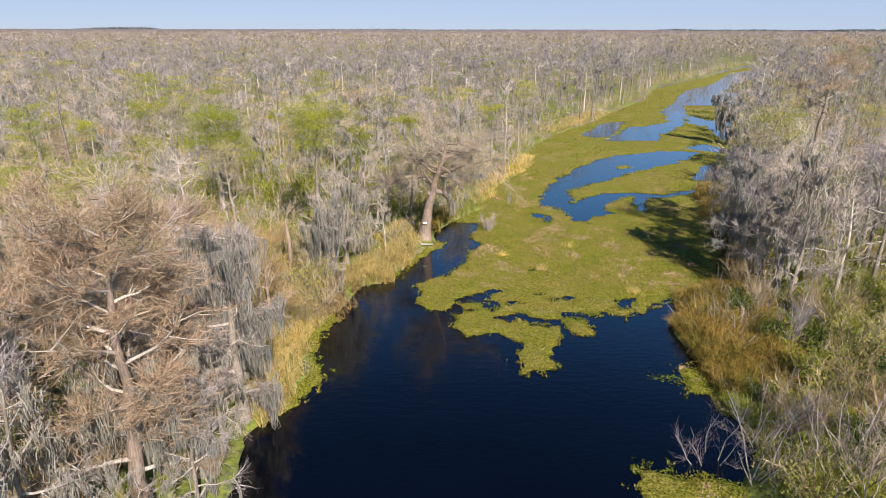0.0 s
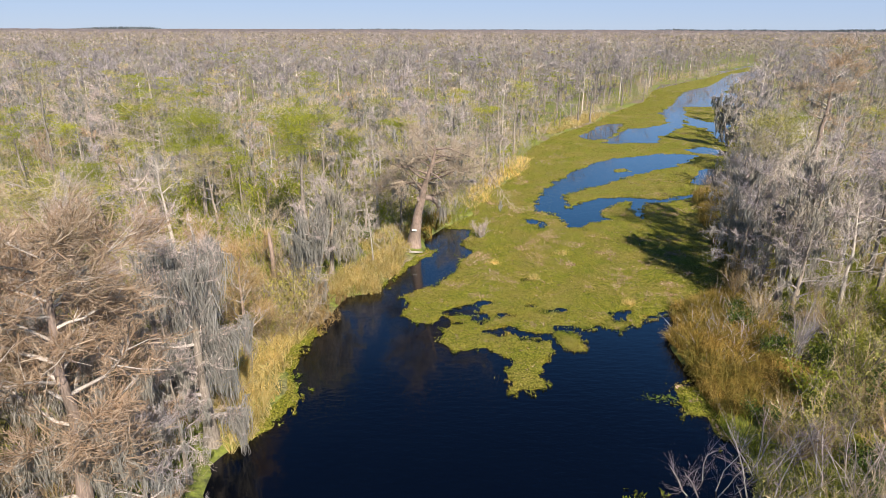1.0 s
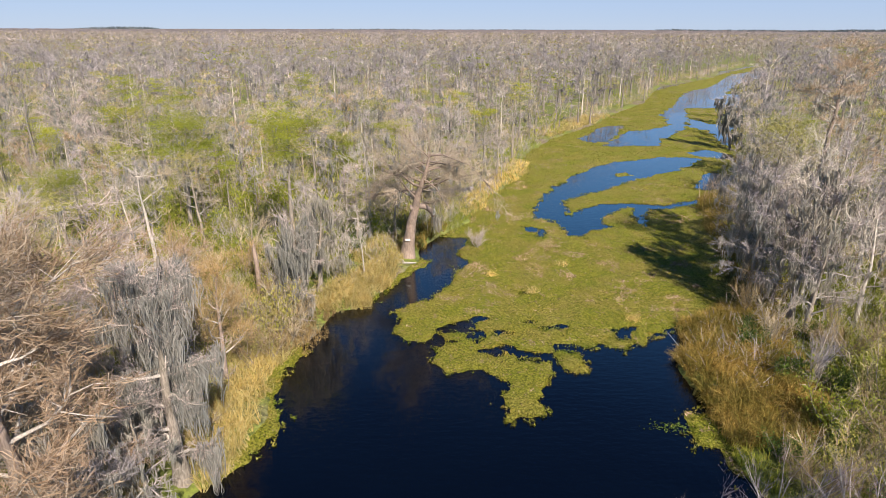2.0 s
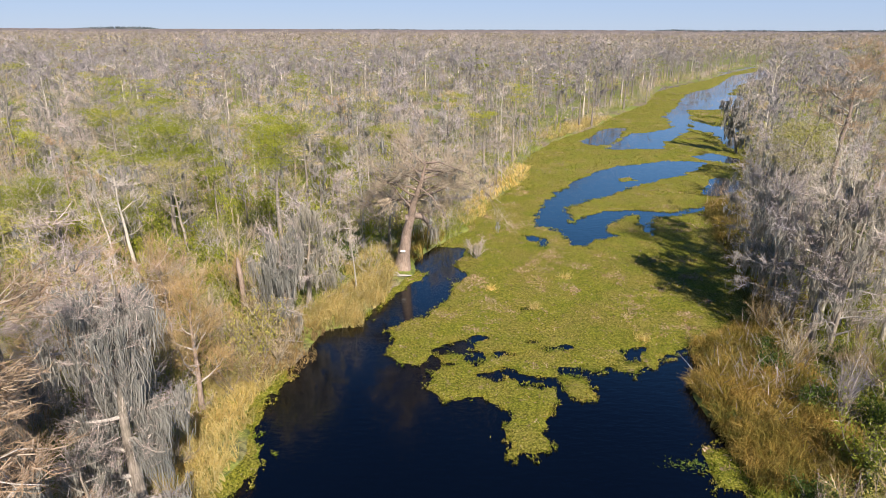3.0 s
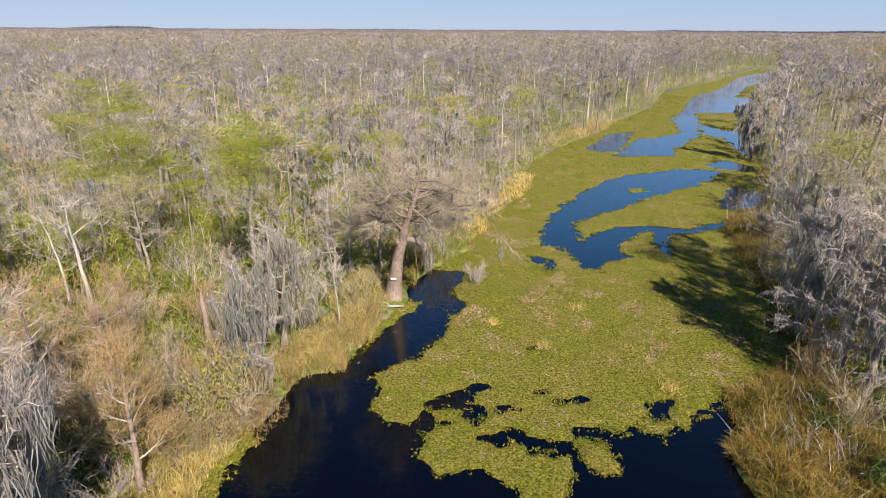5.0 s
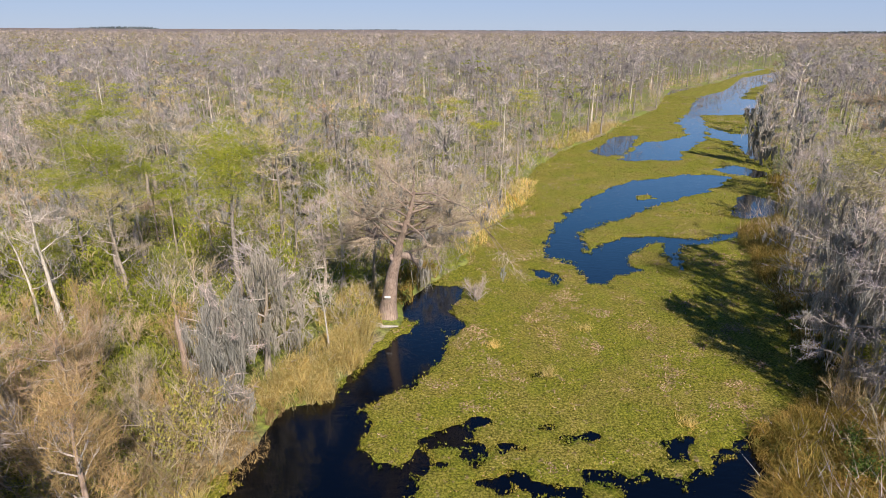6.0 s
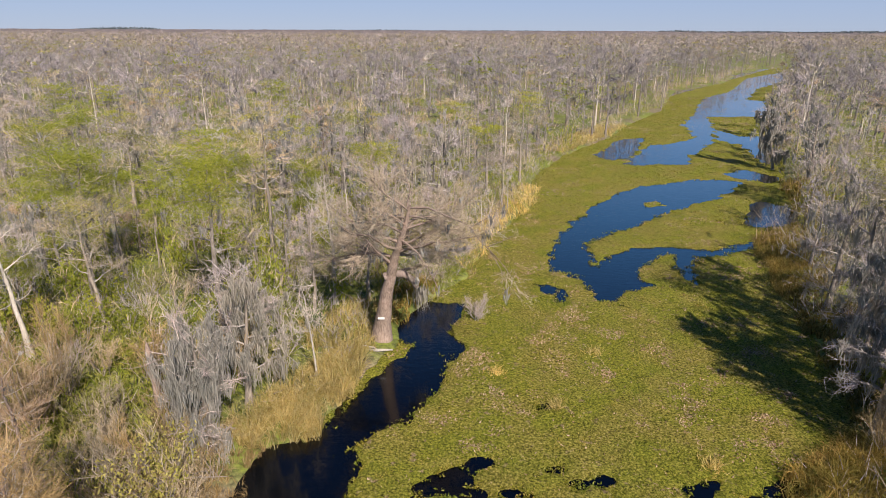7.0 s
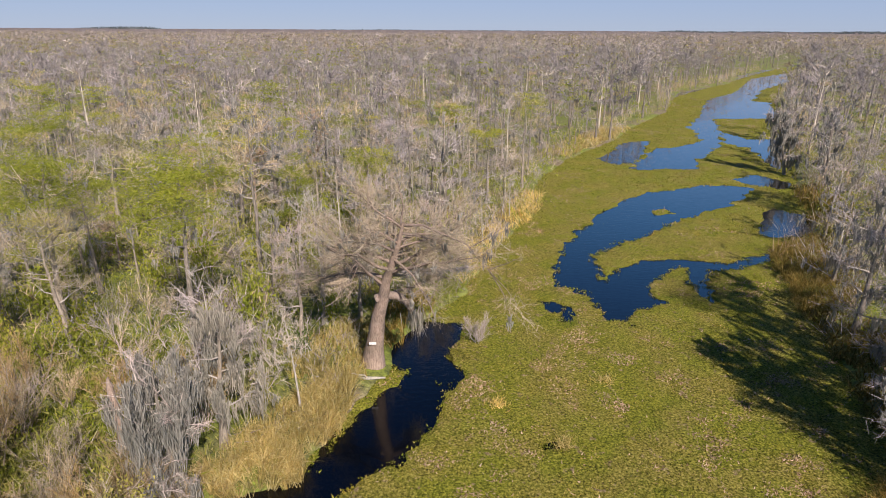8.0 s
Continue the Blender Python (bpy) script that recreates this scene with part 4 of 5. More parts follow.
x, y = scatter(3.2, -75, 80, 18, 100, 43)
d = bank(x, y)
ok = seen_from_air(x, y, 6) & (d > 1.2)
x, y, d = x[ok], y[ok], d[ok]
lush = greener(x, y)
STRAW_BANK = np.array([(-8.6, 54.8), (-5.2, 56.6), (-2.6, 64), (-3.2, 67), (-5.5, 67), (-8.5, 61), (-10.5, 56)])
open_grass = inside(STRAW_BANK, x, y) > -0.4
x, y, d, lush = x[~open_grass], y[~open_grass], d[~open_grass], lush[~open_grass]
SHRUB_NAMES = ["tan_shrub", "rust_shrub", "olive_shrub", "lime_shrub", "green_bush", "grey_shrub"]
for k in range(len(x)):
    if (18 < x[k] < 25.5 and 35 < y[k] < 56) or rng.random() < (0.1 if y[k] < 72 else 0.45) or any((x[k] - a) ** 2 + (y[k] - b) ** 2 < c * c * 0.08 for a, b, c in TAKEN):
        continue
    w = np.array([0.22, 0.14, 0.22, 0.12 + 0.75 * max(0, lush[k]), 0.06, 0.18])
    if x[k] < -8 and y[k] < 66:
        w = np.array([0.32, 0.3, 0.16, 0.05, 0.02, 0.15])
    if d[k] < 4:
        w = np.array([0.4, 0.25, 0.2, 0.0, 0.0, 0.15])
    if x[k] > 14 and y[k] < 66:
        w = np.array([0.10, 0.14, 0.36, 0.28, 0.10, 0.02])
    kind = SHRUB_NAMES[int(np.searchsorted(np.cumsum(w) / w.sum(), rng.random()))]
    plant(kind, x[k], y[k], rng.uniform(0, 6.28), rng.uniform(0.6, 1.25), rng.uniform(0.85, 1.3), int(rng.integers(0, 3)) + (3 if y[k] > 64 else 0))


# the banks behind the start of the flight
x, y = scatter(11.0, -60, 60, -50, 8, 47)
ok = bank(x, y) > 2.5
for a, b in zip(x[ok], y[ok]):
    plant(("bare_cypress", "mossy_cypress", "olive_cypress", "rust_cypress")[int(rng.integers(0, 4))], a, b, rng.uniform(0, 6.28), rng.uniform(0.7, 1.05), 1.0, 4 + int(rng.integers(0, 4)))

# ------------------------------------------------------------------ woods farther off, past counting
def woods(name, label, protos, x, y, scale, seed):
    """Many trees joined, one object for each material."""
    r = np.random.default_rng(seed)
    bins = {}
    pick = r.integers(0, len(protos), len(x))
    for p, (pieces, mats) in enumerate(protos):
        k = np.where(pick == p)[0]
        if not len(k):
            continue
        a, s, tl = r.uniform(0, 6.28, len(k)), scale * r.uniform(0.62, 1.22, len(k)), r.uniform(0.88, 1.15, len(k))
        for part_name, (v, t, q) in pieces.items():
            vx = v[None, :, 0] * np.cos(a)[:, None] - v[None, :, 1] * np.sin(a)[:, None]
            vy = v[None, :, 0] * np.sin(a)[:, None] + v[None, :, 1] * np.cos(a)[:, None]
            w = np.stack([vx * s[:, None] + x[k][:, None], vy * s[:, None] + y[k][:, None], v[None, :, 2] * (s * tl)[:, None] + 0.3], -1)
            off = (np.arange(len(k)) * len(v))[:, None, None]
            soup = bins.setdefault(mats[part_name].name, (Soup(), mats[part_name]))[0]
            soup.add(w.reshape(-1, 3), t=(t[None] + off).reshape(-1, 3) if len(t) else None, q=(q[None] + off).reshape(-1, 4) if len(q) else None)
    for soup, mat in bins.values():
        tagged(new(name, soup.mesh(name, mat)), label, "woods", kind="stuff")


def middling(seed, mats, **spec):
    return grow(seed, fine=False, sides=4, **spec), mats


MID = [middling(s, m, **k) for s, (m, k) in enumerate((
    (HAZE, dict(height=14, girth=0.2, spread=4.9, limbs=9, twigs=246, twig_len=1.3, twig_w=0.105, moss=72, moss_len=1.3, moss_w=0.25, first=0.4)),
    (HAZE, dict(height=13, girth=0.2, spread=4.9, limbs=9, twigs=217, twig_len=1.3, twig_w=0.105, moss=128, moss_len=1.6, moss_w=0.2, first=0.3)),
    (HAZE, dict(height=15, girth=0.2, spread=4.9, limbs=9, twigs=246, twig_len=1.3, twig_w=0.105, moss=50, moss_len=1.3, moss_w=0.25, first=0.45)),
    (HAZE, dict(height=12, girth=0.2, spread=4.7, limbs=9, twigs=217, twig_len=1.3, twig_w=0.105, moss=100, moss_len=1.4, moss_w=0.25, first=0.3)),
    (PALE, dict(height=13, girth=0.2, spread=3.1, limbs=9, twigs=87, twig_len=1.1, twig_w=0.105, moss=72, moss_len=1.4, moss_w=0.3, first=0.4)),
    (HAZE_TAN, dict(height=14, girth=0.2, spread=5.2, limbs=9, twigs=203, twig_len=1.1, twig_w=0.105, moss=42, first=0.45, flat=0.7)),
    (HAZE_TAN, dict(height=14, girth=0.2, spread=5.2, limbs=9, twigs=101, twig_len=1.2, twig_w=0.105, moss=50, moss_w=0.3, buds=60, bud_len=0.9, bud_w=0.2, first=0.45, flat=0.7)),
    (HAZE_LIME, dict(height=14, girth=0.2, spread=5.2, limbs=9, twigs=72, twig_len=1.2, twig_w=0.105, moss=36, buds=90, bud_len=0.9, bud_w=0.22, first=0.45, flat=0.8)),
))]
ORDER = [0, 1, 2, 3, 0, 6, 2, 1, 0, 5, 6, 3, 2, 3, 4, 1, 7]
x, y = scatter(8.2, -330, 330, EDGE, 400, 71)
ok = seen_from_air(x, y) & (bank(x, y) > 0.9)
woods("swamp_woods", "grey leafless swamp woods with patches of budding crowns", [MID[k] for k in ORDER], x[ok], y[ok], 1.0, 72)

def tuft(seed, mats, height, spread, strands, drapes, buds=0):
    """A distant tree: a trunk and a ragged flat-topped crown of strands."""
    q = np.random.default_rng(seed)
    out = {k: Soup() for k in ("trunk", "twigs", "moss", "buds")}
    tube(out["trunk"], [(0, 0, 0), (q.normal(0, 0.3), 0, height * 0.8)], (0.2, 0.08), 3)

    def crown(n):
        a, rad = q.uniform(0, 6.28, n), spread * np.sqrt(q.random(n))
        return np.stack([np.cos(a) * rad, np.sin(a) * rad, height * (0.95 - 0.5 * q.random(n) ** 1.5 - 0.2 * (rad / spread) ** 2)], 1)
    for part_name, n, ln, wd in (("twigs", strands, 2.2, 0.42), ("buds", buds, 1.5, 0.7)):
        if n:
            slivers(out[part_name], crown(n), unit(q.normal(0, 1, (n, 3)) * [1, 1, 0.45] + [0, 0, 0.1]), ln * q.uniform(0.6, 1.3, n), wd * q.uniform(0.6, 1.3, n), q)
    if drapes:
        slivers(out["moss"], crown(drapes), unit(q.normal(0, 0.15, (drapes, 3)) - [0, 0, 1]), q.uniform(1.2, 3.0, drapes), 0.6, q)
    return {k: o.arrays() for k, o in out.items() if o.n}, mats


def thicket(seed, mats, tall, wide, strands, leaves):
    """A distant bush of upright strands and leaves."""
    q = np.random.default_rng(seed)
    out = {}
    for part_name, n, ln, wd in (("twigs", strands, 0.5, 0.055), ("buds", leaves, 0.13, 0.18)):
        if n:
            s = Soup()
            at = np.stack([q.normal(0, wide * 0.45, n), q.normal(0, wide * 0.45, n), tall * q.uniform(0, 0.75, n)], 1)
            slivers(s, at, unit(q.normal(0, 0.5, (n, 3)) + [0, 0, 0.7]), tall * ln * q.uniform(0.6, 1.3, n), wd * q.uniform(0.6, 1.3, n), q)
            out[part_name] = s.arrays()
    return out, mats


BUSHES = [thicket(60, LIME, 3.5, 2.4, 14, 70), thicket(61, OLIVE, 3.5, 2.4, 26, 60), thicket(62, RUST, 4.0, 2.0, 60, 0), thicket(63, OLIVE, 4.0, 2.2, 54, 14), thicket(64, LIME, 4.5, 2.2, 16, 64), thicket(65, GREY, 4.0, 2.4, 70, 0)]
x, y = scatter(7.5, -260, 260, 85, 330, 74)
ok = seen_from_air(x, y) & (bank(x, y) > 1.5)
x, y = x[ok], y[ok]
bx, by = scatter(4.6, -10, 260, 90, 430, 76)
bd = bank(bx, by)
ok = (bd > 0.3) & (bd < 6)
x, y = np.concatenate([x, bx[ok]]), np.concatenate([y, by[ok]])
woods("thicket", "yellow-green and tan thickets between the grey trunks", [BUSHES[k] for k in (0, 1, 2, 3, 5, 4, 3, 5)], x, y, 1.0, 75)

FAR = [tuft(20, HAZE, 14, 6.0, 34, 4), tuft(21, HAZE, 13, 6.0, 30, 7), tuft(22, HAZE_TAN, 14, 5.6, 34, 1), tuft(23, HAZE_TAN, 14, 5.6, 22, 1, 10), tuft(24, HAZE, 15, 5.4, 30, 3)]
x, y = scatter(13.8, -1150, 1150, 400, 1400, 81)
ok = seen_from_air(x, y) & (bank(x, y) > 3.0)
woods("distant_woods", "grey-brown leafless woods stretching to the horizon", [FAR[k] for k in (0, 1, 0, 4, 3, 0, 1, 2, 0, 3)], x[ok], y[ok], 1.15, 82)


def far_canopy(x, y):
    return 10.5 + 3.5 * ragged(x, y, 60, 91) + 2.0 * wobble(x, y, 25, 95)


tagged(new("far_canopy", sheet(steps([(-4600, 4600, 40)]), steps([(1300, 4700, 40)]), far_canopy, CANOPY, "far_canopy", smooth=False)), "unbroken grey-brown woodland canopy far off", "woods", kind="stuff")


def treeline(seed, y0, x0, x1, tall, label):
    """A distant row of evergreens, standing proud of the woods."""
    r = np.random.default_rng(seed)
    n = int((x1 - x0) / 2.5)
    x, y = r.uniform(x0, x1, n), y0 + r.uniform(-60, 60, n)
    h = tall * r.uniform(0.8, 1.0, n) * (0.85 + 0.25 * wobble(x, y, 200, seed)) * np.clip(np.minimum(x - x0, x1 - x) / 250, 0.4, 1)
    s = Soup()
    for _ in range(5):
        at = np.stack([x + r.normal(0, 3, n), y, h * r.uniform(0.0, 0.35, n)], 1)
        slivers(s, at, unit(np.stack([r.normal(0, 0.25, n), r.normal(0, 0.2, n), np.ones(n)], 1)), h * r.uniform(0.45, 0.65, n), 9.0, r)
    tagged(new("evergreen_treeline", s.mesh("evergreen_treeline", PINE_HAZED)), label, "woods", kind="stuff")


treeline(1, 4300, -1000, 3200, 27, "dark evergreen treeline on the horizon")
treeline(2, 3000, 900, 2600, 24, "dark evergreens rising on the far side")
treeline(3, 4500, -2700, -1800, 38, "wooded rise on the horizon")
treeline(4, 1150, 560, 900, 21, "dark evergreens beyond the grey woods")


# ------------------------------------------------------------------ reeds, grass and floating leaves
def blades(name, label, mat, x, y, tall, width, seed, droop=0.35, base=None):
    """Upright bent blades at places; one joined mesh."""
    r = np.random.default_rng(seed)
    n = len(x)
    z = land_height(x, y) if base is None else np.full(n, base)
    tall = tall * r.uniform(0.5, 1.25, n) * (0.95 + 0.35 * ragged(x, y, 1.6, seed))
    # blades gather towards the middle of their tussock and arch away from it
    cell = np.floor(np.stack([x, y], 1) / 0.75)
    core = (cell + 0.5 + 0.4 * np.stack([wobble(cell[:, 0] * 7.3, cell[:, 1] * 5.1, 1.0, seed + 2), wobble(cell[:, 0] * 3.7, cell[:, 1] * 9.2, 1.0, seed + 4)], 1)) * 0.75
    away = np.stack([x, y], 1) - core
    foot = core + away * 0.5
    lean = np.concatenate([away * 0.9 / 0.75 + r.normal(0, droop * 0.45, (n, 2)), np.ones((n, 1))], 1)
    at = np.concatenate([foot, (np.maximum(z, -0.15) - 0.02)[:, None]], 1)
    bend = at + unit(lean) * tall[:, None] * 0.6
    tip = bend + unit(lean * [2.4, 2.4, 0.25] + r.normal(0, 0.25, (n, 3))) * tall[:, None] * 0.5
    side = unit(np.cross(lean, r.normal(size=(n, 3)))) * (width * r.uniform(0.7, 1.3, n))[:, None] / 2
    i = np.arange(n)[:, None] * 5
    s = Soup()
    s.add(np.stack([at - side, at + side, bend + side * 0.8, bend - side * 0.8, tip], 1), t=i + [[3, 2, 4]], q=i + [[0, 1, 2, 3]])
    return tagged(new(name, s.mesh(name, mat)), label, "grass", kind="stuff")


def spread_in(poly, per_m2, seed, rough=1.0):
    r = np.random.default_rng(seed)
    p = np.array(poly, float)
    (x0, y0), (x1, y1) = p.min(0), p.max(0)
    n = int((x1 - x0) * (y1 - y0) * per_m2)
    x, y = r.uniform(x0, x1, n), r.uniform(y0, y1, n)
    f = inside(p, x, y) + rough * ragged(x, y, 2.0, seed)
    clump = ragged(x, y, 1.2, seed + 3)
    ok = (f > 0) & (r.random(n) < 0.6 + 0.9 * clump)
    return x[ok], y[ok]


BEDS = [
    ("golden reed bed leaning over the dark water", REED_GOLD, 1.4, 270, [(19.2, 36), (19.3, 46), (22.2, 53.2), (28.5, 56.5), (31, 54), (29, 46), (27, 40), (24, 35.5)]),
    ("golden reeds on the bank past the weed mat", REED_GOLD, 1.6, 125, [(34.6, 77), (36.5, 84), (39.5, 93.5), (44, 98), (49, 98), (46, 88), (40, 78)]),
    ("golden reeds at the edge of the far pool", REED_GOLD, 1.6, 22, [(51, 105), (54, 113), (58, 124), (63, 124), (60, 110), (55, 104)]),
    ("straw-coloured grass on the bank", REED_STRAW, 1.5, 250, STRAW_BANK),
    ("pale straw grass flattened at the water's edge", REED_STRAW, 1.4, 190, [(-11.6, 32.5), (-10.2, 36), (-10.2, 40), (-11.0, 44.5), (-10.6, 47), (-14, 47.5), (-15.5, 42), (-14.5, 35)]),
    ("matted brown grass beside the deadfall", GRASS_BROWN, 0.7, 110, [(-10.0, 46), (-8.4, 50), (-7.4, 55.2), (-10, 57.5), (-14, 55), (-14, 47)]),
    ("green and tan grass on the low bank", GRASS_GREEN, 0.9, 110, [(18, 26), (18.8, 34.5), (19.5, 37), (25, 36.5), (29, 33), (26, 27), (22, 24)]),
    ("golden-brown reeds under the mossy trees", REED_GOLD, 1.1, 80, [(28.6, 57), (31.6, 65), (34.6, 76), (37.5, 81), (40, 74), (36, 64), (33, 56)]),
    ("fresh green grass under the bare trees", GRASS_GREEN, 1.1, 70, [(29.5, 44), (31, 53), (37, 62), (47, 66), (52, 58), (42, 45), (34, 38)]),
    ("mixed green and tan grass between the shrubs", GRASS_GREEN, 0.9, 34, [(-36, 42), (-15, 43), (-13.5, 52), (-12, 62), (-16, 72), (-36, 72)]),
    ("short tan and green grass above the cove", GRASS_GREEN, 0.8, 90, [(0.2, 75.5), (4.6, 81.5), (7.2, 90), (5, 92), (-2, 82), (-3, 77)]),
    ("tan grass and low growth behind the old cypress", REED_STRAW, 1.2, 110, [(-7.5, 65.5), (-2.6, 67.5), (-1.8, 74), (-5.5, 76), (-9.5, 71)]),
    ("straw grass round the cove", REED_GOLD, 1.3, 60, [(-1.8, 70), (0.2, 75.5), (3, 79.5), (0.5, 81), (-3, 76)]),
    ("straw-coloured grass along the far bank", REED_STRAW, 1.1, 45, [(5, 83.5), (8, 92), (12, 102), (16.4, 110), (18, 120), (14, 118), (9, 104), (3, 88)]),
    ("pale dry grass on the far bank", REED_STRAW, 1.2, 26, [(27, 147), (41, 168), (50, 185), (42, 182), (30, 165), (22, 148)]),
]
for k, (label, mat, tall, thick, poly) in enumerate(BEDS):
    bx, by = spread_in(poly, thick, 300 + 7 * k)
    blades("reed_bed", label, mat, bx, by, tall, 0.034 if thick > 80 else 0.06 if thick > 40 else 0.09, 400 + k, 0.5)

# low green and tan growth under the trees
r = np.random.default_rng(77)
n = 330000
gx, gy = r.uniform(-80, 85, n), r.uniform(16, 115, n)
ok = seen_from_air(gx, gy, 4) & (r.random(n) < np.clip(1.3 - gy / 75, 0.12, 1))
gx, gy = gx[ok], gy[ok]
ok = (bank(gx, gy) > 3.0) & (ragged(gx, gy, 4.0, 15) > -0.25)
blades("undergrowth", "mixed green and straw grass under the trees", GRASS_GREEN, gx[ok], gy[ok], 0.8, 0.04, 78, 0.6)

def brushwood(label, mat, seed, strands, long, wide, share, leafy=False, lush=False):
    """Fine tangled growth between the trees, in clumps: one joined mesh."""
    q = np.random.default_rng(seed)
    cx, cy = scatter(2.3, -120, 120, 40, 155, seed)
    ok = seen_from_air(cx, cy, 6) & (bank(cx, cy) > 1.6) & (q.random(len(cx)) < share * np.clip((0.45 + 1.5 * greener(cx, cy)) if lush else (1.0 + 1.6 * ragged(cx, cy, 14, seed + 1)), 0.15, 2))
    cx, cy = cx[ok], cy[ok]
    k = np.repeat(np.arange(len(cx)), strands)
    m = len(k)
    size = q.uniform(0.6, 1.3, len(cx))[k]
    coarse = (0.6 + cy[k] / 110)
    out = q.normal(0, 1, (m, 2))
    rise = q.random(m) ** (0.7 if leafy else 1.6) * 1.9 * size
    at = np.stack([cx[k] + out[:, 0] * 0.85 * size, cy[k] + out[:, 1] * 0.85 * size, 0.35 + rise], 1)
    way = unit(np.concatenate([out * 0.3 + q.normal(0, 0.55, (m, 2)), q.uniform(0.1 if leafy else 0.5, 1.2, (m, 1))], 1))
    s = Soup()
    slivers(s, at, way, long * size * q.uniform(0.5, 1.3, m), wide * coarse * q.uniform(0.6, 1.3, m), q)
    tagged(new("brushwood", s.mesh("brushwood", mat)), label, "undergrowth", kind="stuff")


brushwood("tangled tan brush between the trunks", TWIG_TAN, 501, 46, 1.2, 0.034, 0.22)
brushwood("tangled grey brush between the trunks", TWIG_GREY, 502, 46, 1.3, 0.032, 0.42)
brushwood("olive-green budding brush under the trees", LEAF_OLIVE, 503, 60, 0.34, 0.075, 0.38, True)
brushwood("fresh green growth under the trees", LEAF_LIME, 504, 60, 0.34, 0.075, 0.42, True, True)

# leaves that stand up out of the floating mat
n = 650000
lx, ly = r.uniform(-13, 46, n), r.uniform(24, 105, n)
ok = r.random(n) < np.clip(1.5 - ly / 90, 0.3, 1)
lx, ly = lx[ok], ly[ok]
f = np.minimum(weed(lx, ly), 0.5 - bank(lx, ly))
dead = np.random.default_rng(137).random(len(lx)) < np.clip(3.2 * (ragged(lx, ly, 3.0, 131) + 0.4 * ragged(lx, ly, 0.9, 135) - 0.24), 0.025, 0.9)


def leaf_layer(name, label, mat, ok, tall, wide, seed):
    q = np.random.default_rng(seed)
    m = int(ok.sum())
    s = Soup()
    at = np.stack([lx[ok], ly[ok], np.full(m, 0.05)], 1)
    slivers(s, at, unit(np.stack([q.normal(0, 1, m), q.normal(0, 1, m), q.uniform(0.2, 1.3, m)], 1)), tall * q.uniform(0.5, 1.4, m), wide * q.uniform(0.6, 1.3, m), q)
    tagged(new(name, s.mesh(name, mat)), label, "weed mat", kind="stuff")


leaf_layer("weed_leaves", "small green leaves standing out of the floating mat", WEED, ((f > -0.05) | ((f > -1.1) & (ragged(lx, ly, 0.8, 151) > 0.62)) | ((f > -0.45) & (ragged(lx, ly, 0.5, 157) > 0.08))) & ~dead, 0.15, 0.10, 91)
leaf_layer("weed_leaves", "withered brown leaves in patches on the floating mat", WEED_DEAD, (f > 0.3) & dead, 0.21, 0.125, 92)


n = 150000
lx, ly = r.uniform(0, 130, n), r.uniform(100, 260, n)
f = np.minimum(weed(lx, ly), 1.5 - bank(lx, ly))
dead = ragged(lx, ly, 5, 131) > 0.4
leaf_layer("weed_leaves", "green leaves on the distant floating mat", WEED, (f > 0) & ~dead, 0.24, 0.18, 93)
leaf_layer("weed_leaves", "tan leaves on the distant floating mat", WEED_DEAD, (f > 0.3) & dead, 0.24, 0.18, 94)


def log(name, label, pts, radii, mat, prongs=0, seed=0):
    q = np.random.default_rng(seed)
    base = tagged(new(name), label, "log")
    s = Soup()
    tube(s, pts, radii, 8)
    ob = new("stem", s.mesh("stem", mat, True))
    ob.parent = base
    for _ in range(prongs):
        b = Soup()
        k = q.integers(1, len(pts) - 1)
        p = bough(q, pts[k], unit(np.array([q.normal(), q.normal(), abs(q.normal()) * 0.7 + 0.2])), q.uniform(0.8, 2.4), 5, 0.05, 0.3)
        tube(b, p, np.linspace(radii[k] * 0.5, 0.012, 5), 5)
        ob = new("branch", b.mesh("branch", mat, True))
        ob.parent = base
    return base


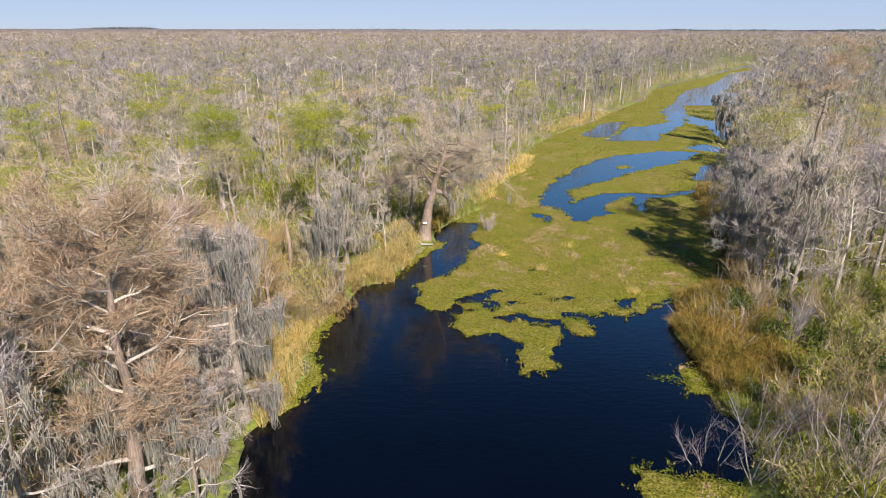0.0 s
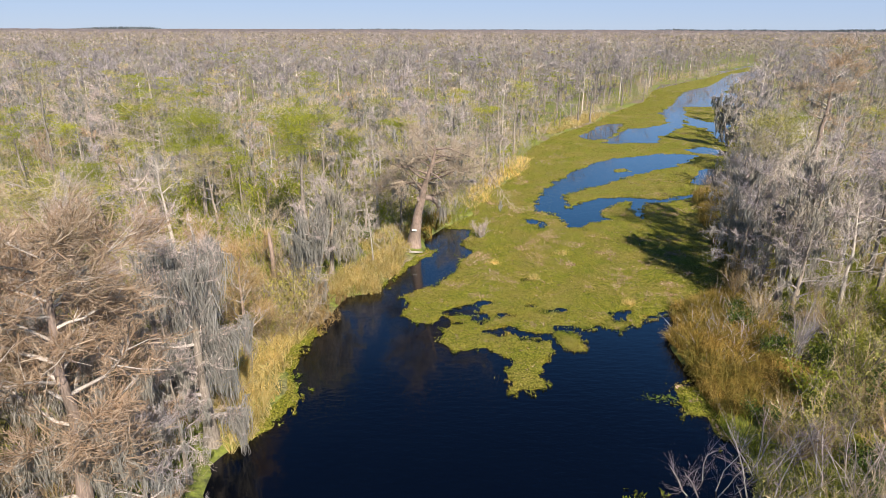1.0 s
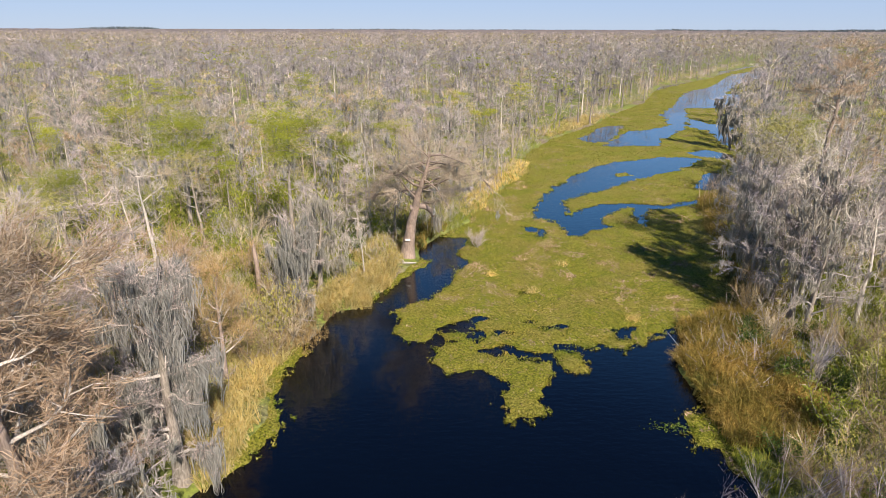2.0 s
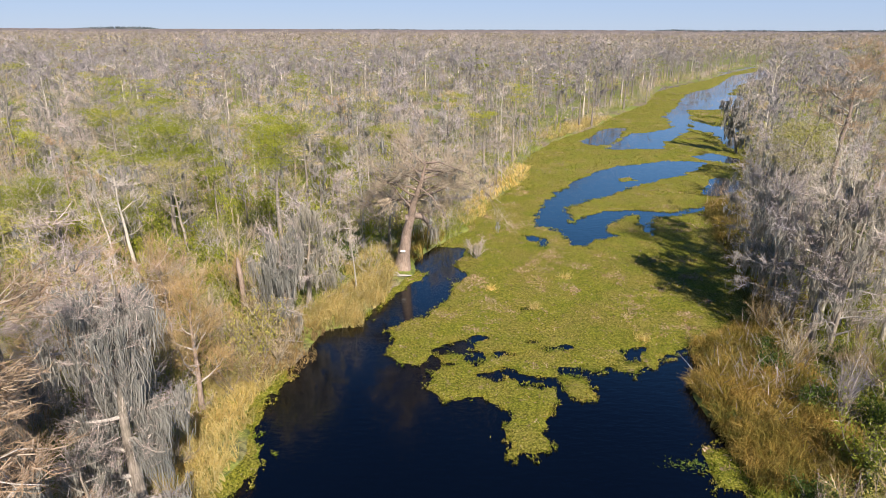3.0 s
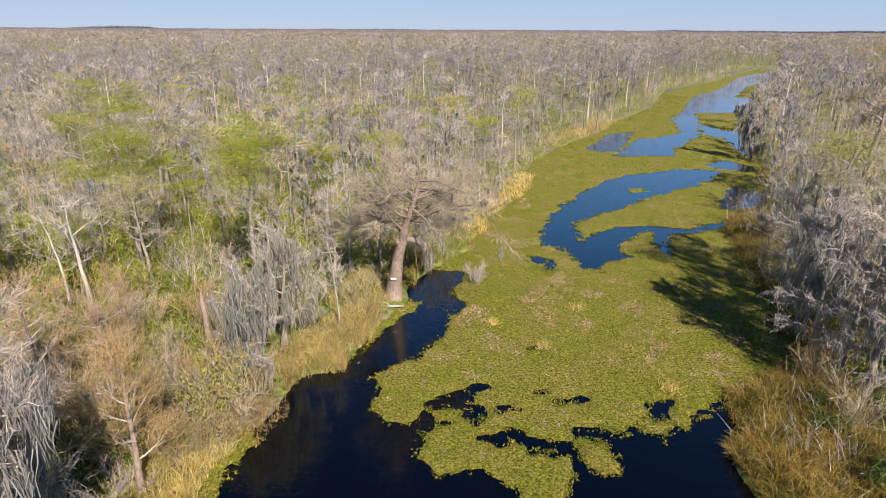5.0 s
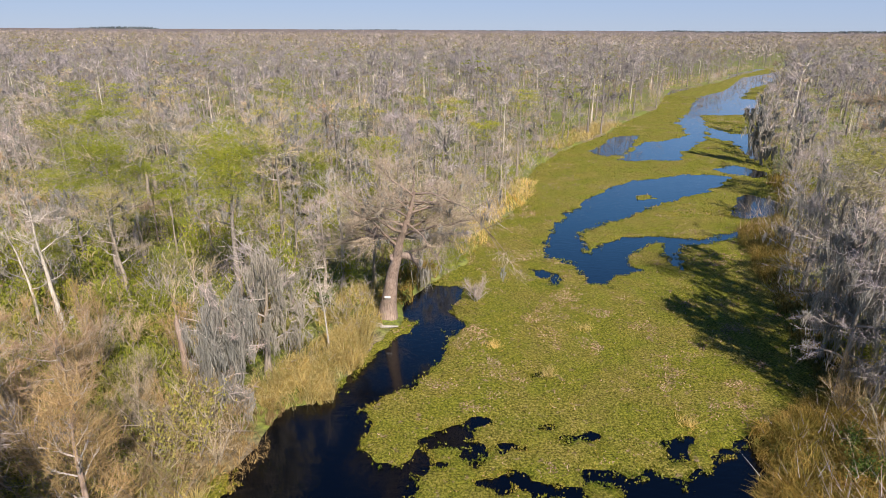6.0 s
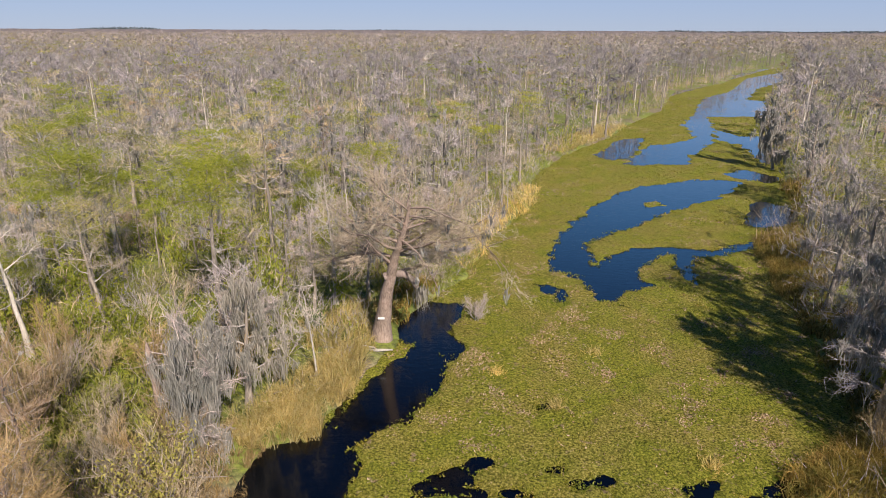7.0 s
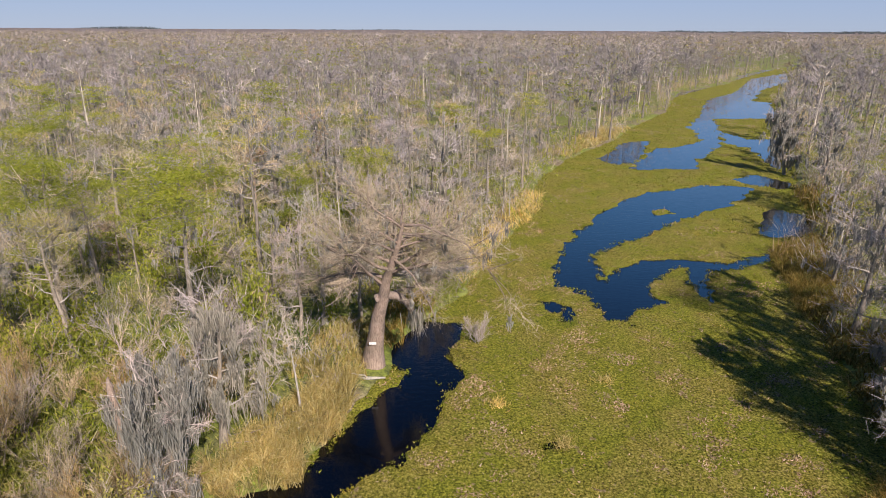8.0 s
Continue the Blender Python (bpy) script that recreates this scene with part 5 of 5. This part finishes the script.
log("fallen_log", "bleached log lying at the foot of the old cypress", np.array([(-5.0, 67.2, 0.45), (-3.6, 66.8, 0.5), (-2.4, 66.6, 0.42), (-1.2, 66.9, 0.3)]), (0.10, 0.15, 0.13, 0.07), BARK_PALE, 2, 1)
log("fallen_log", "weathered grey deadfall bending over the water", np.array([(-14.5, 49.6, 0.5), (-13.4, 49.8, 1.2), (-12.0, 50.4, 1.7), (-10.6, 51.0, 1.5), (-9.0, 51.8, 0.9)]), (0.12, 0.10, 0.08, 0.05, 0.02), BARK_GREY, 14, 2)
log("fallen_log", "bare fallen branch on the reedy bank", np.array([(24.0, 37.5, 0.5), (26.0, 37.2, 0.9), (28.0, 37.6, 1.0), (30.5, 38.0, 0.7)]), (0.05, 0.09, 0.12, 0.14), BARK_PALE, 8, 3)
snag = tagged(new("broken_snag"), "reddish broken-topped dead trunk", "tree")
s = Soup()
tube(s, [(0, 0, -0.2), (0.05, 0.02, 1.5), (0.0, 0.05, 3.2), (-0.1, 0.05, 4.6), (-0.12, 0.08, 5.2)], (0.3, 0.24, 0.21, 0.19, 0.05), 9)
ob = new("trunk", s.mesh("trunk", BARK_RED, True))
ob.parent = snag
snag.matrix_basis = place(-15.6, 58.3, 0.3)


# dry tufts on the mat and a bare bush drowned in it
for k, (tx, ty) in enumerate(((10.4, 59.8), (18.4, 53.8), (6.6, 64.0), (14.5, 67.0))):
    q = np.random.default_rng(600 + k)
    m = 150
    s = Soup()
    slivers(s, np.concatenate([q.normal(0, 0.32, (m, 2)), np.full((m, 1), 0.05)], 1), unit(np.concatenate([q.normal(0, 0.9, (m, 2)), np.ones((m, 1))], 1)), q.uniform(0.25, 0.75, m), 0.035, q, 0.2)
    tuft_ob = tagged(new("dry_grass_tuft", s.mesh("dry_grass_tuft", REED_STRAW)), "small dry straw tuft growing on the weed mat", "grass", "tufts on the mat")
    tuft_ob.matrix_basis = place(tx, ty)
drowned = thing("drowned_bush", shrub(990, tall=2.5, wide=2.2, stems=8, twigs=2000, twig_w=0.014), dict(stems=BARK_ASH, twigs=TWIG_GREY, leaves=LEAF_OLIVE), "bare grey bush standing in the weed mat", "shrub", names=PARTS)
drowned.matrix_basis = place(5.6, 72.6)

q = np.random.default_rng(640)
m = 170
s = Soup()
slivers(s, np.stack([16.4 + q.normal(0, 0.75, m), 38.6 + q.normal(0, 0.3, m), np.full(m, 0.01)], 1), unit(np.stack([q.normal(0, 1, m), q.normal(0, 1, m), q.uniform(0.02, 0.2, m)], 1)), q.uniform(0.1, 0.25, m), 0.09, q)
tagged(new("drifting_leaves", s.mesh("drifting_leaves", LEAF_GREEN)), "loose green water weed adrift on dark water", "weed mat", kind="stuff")
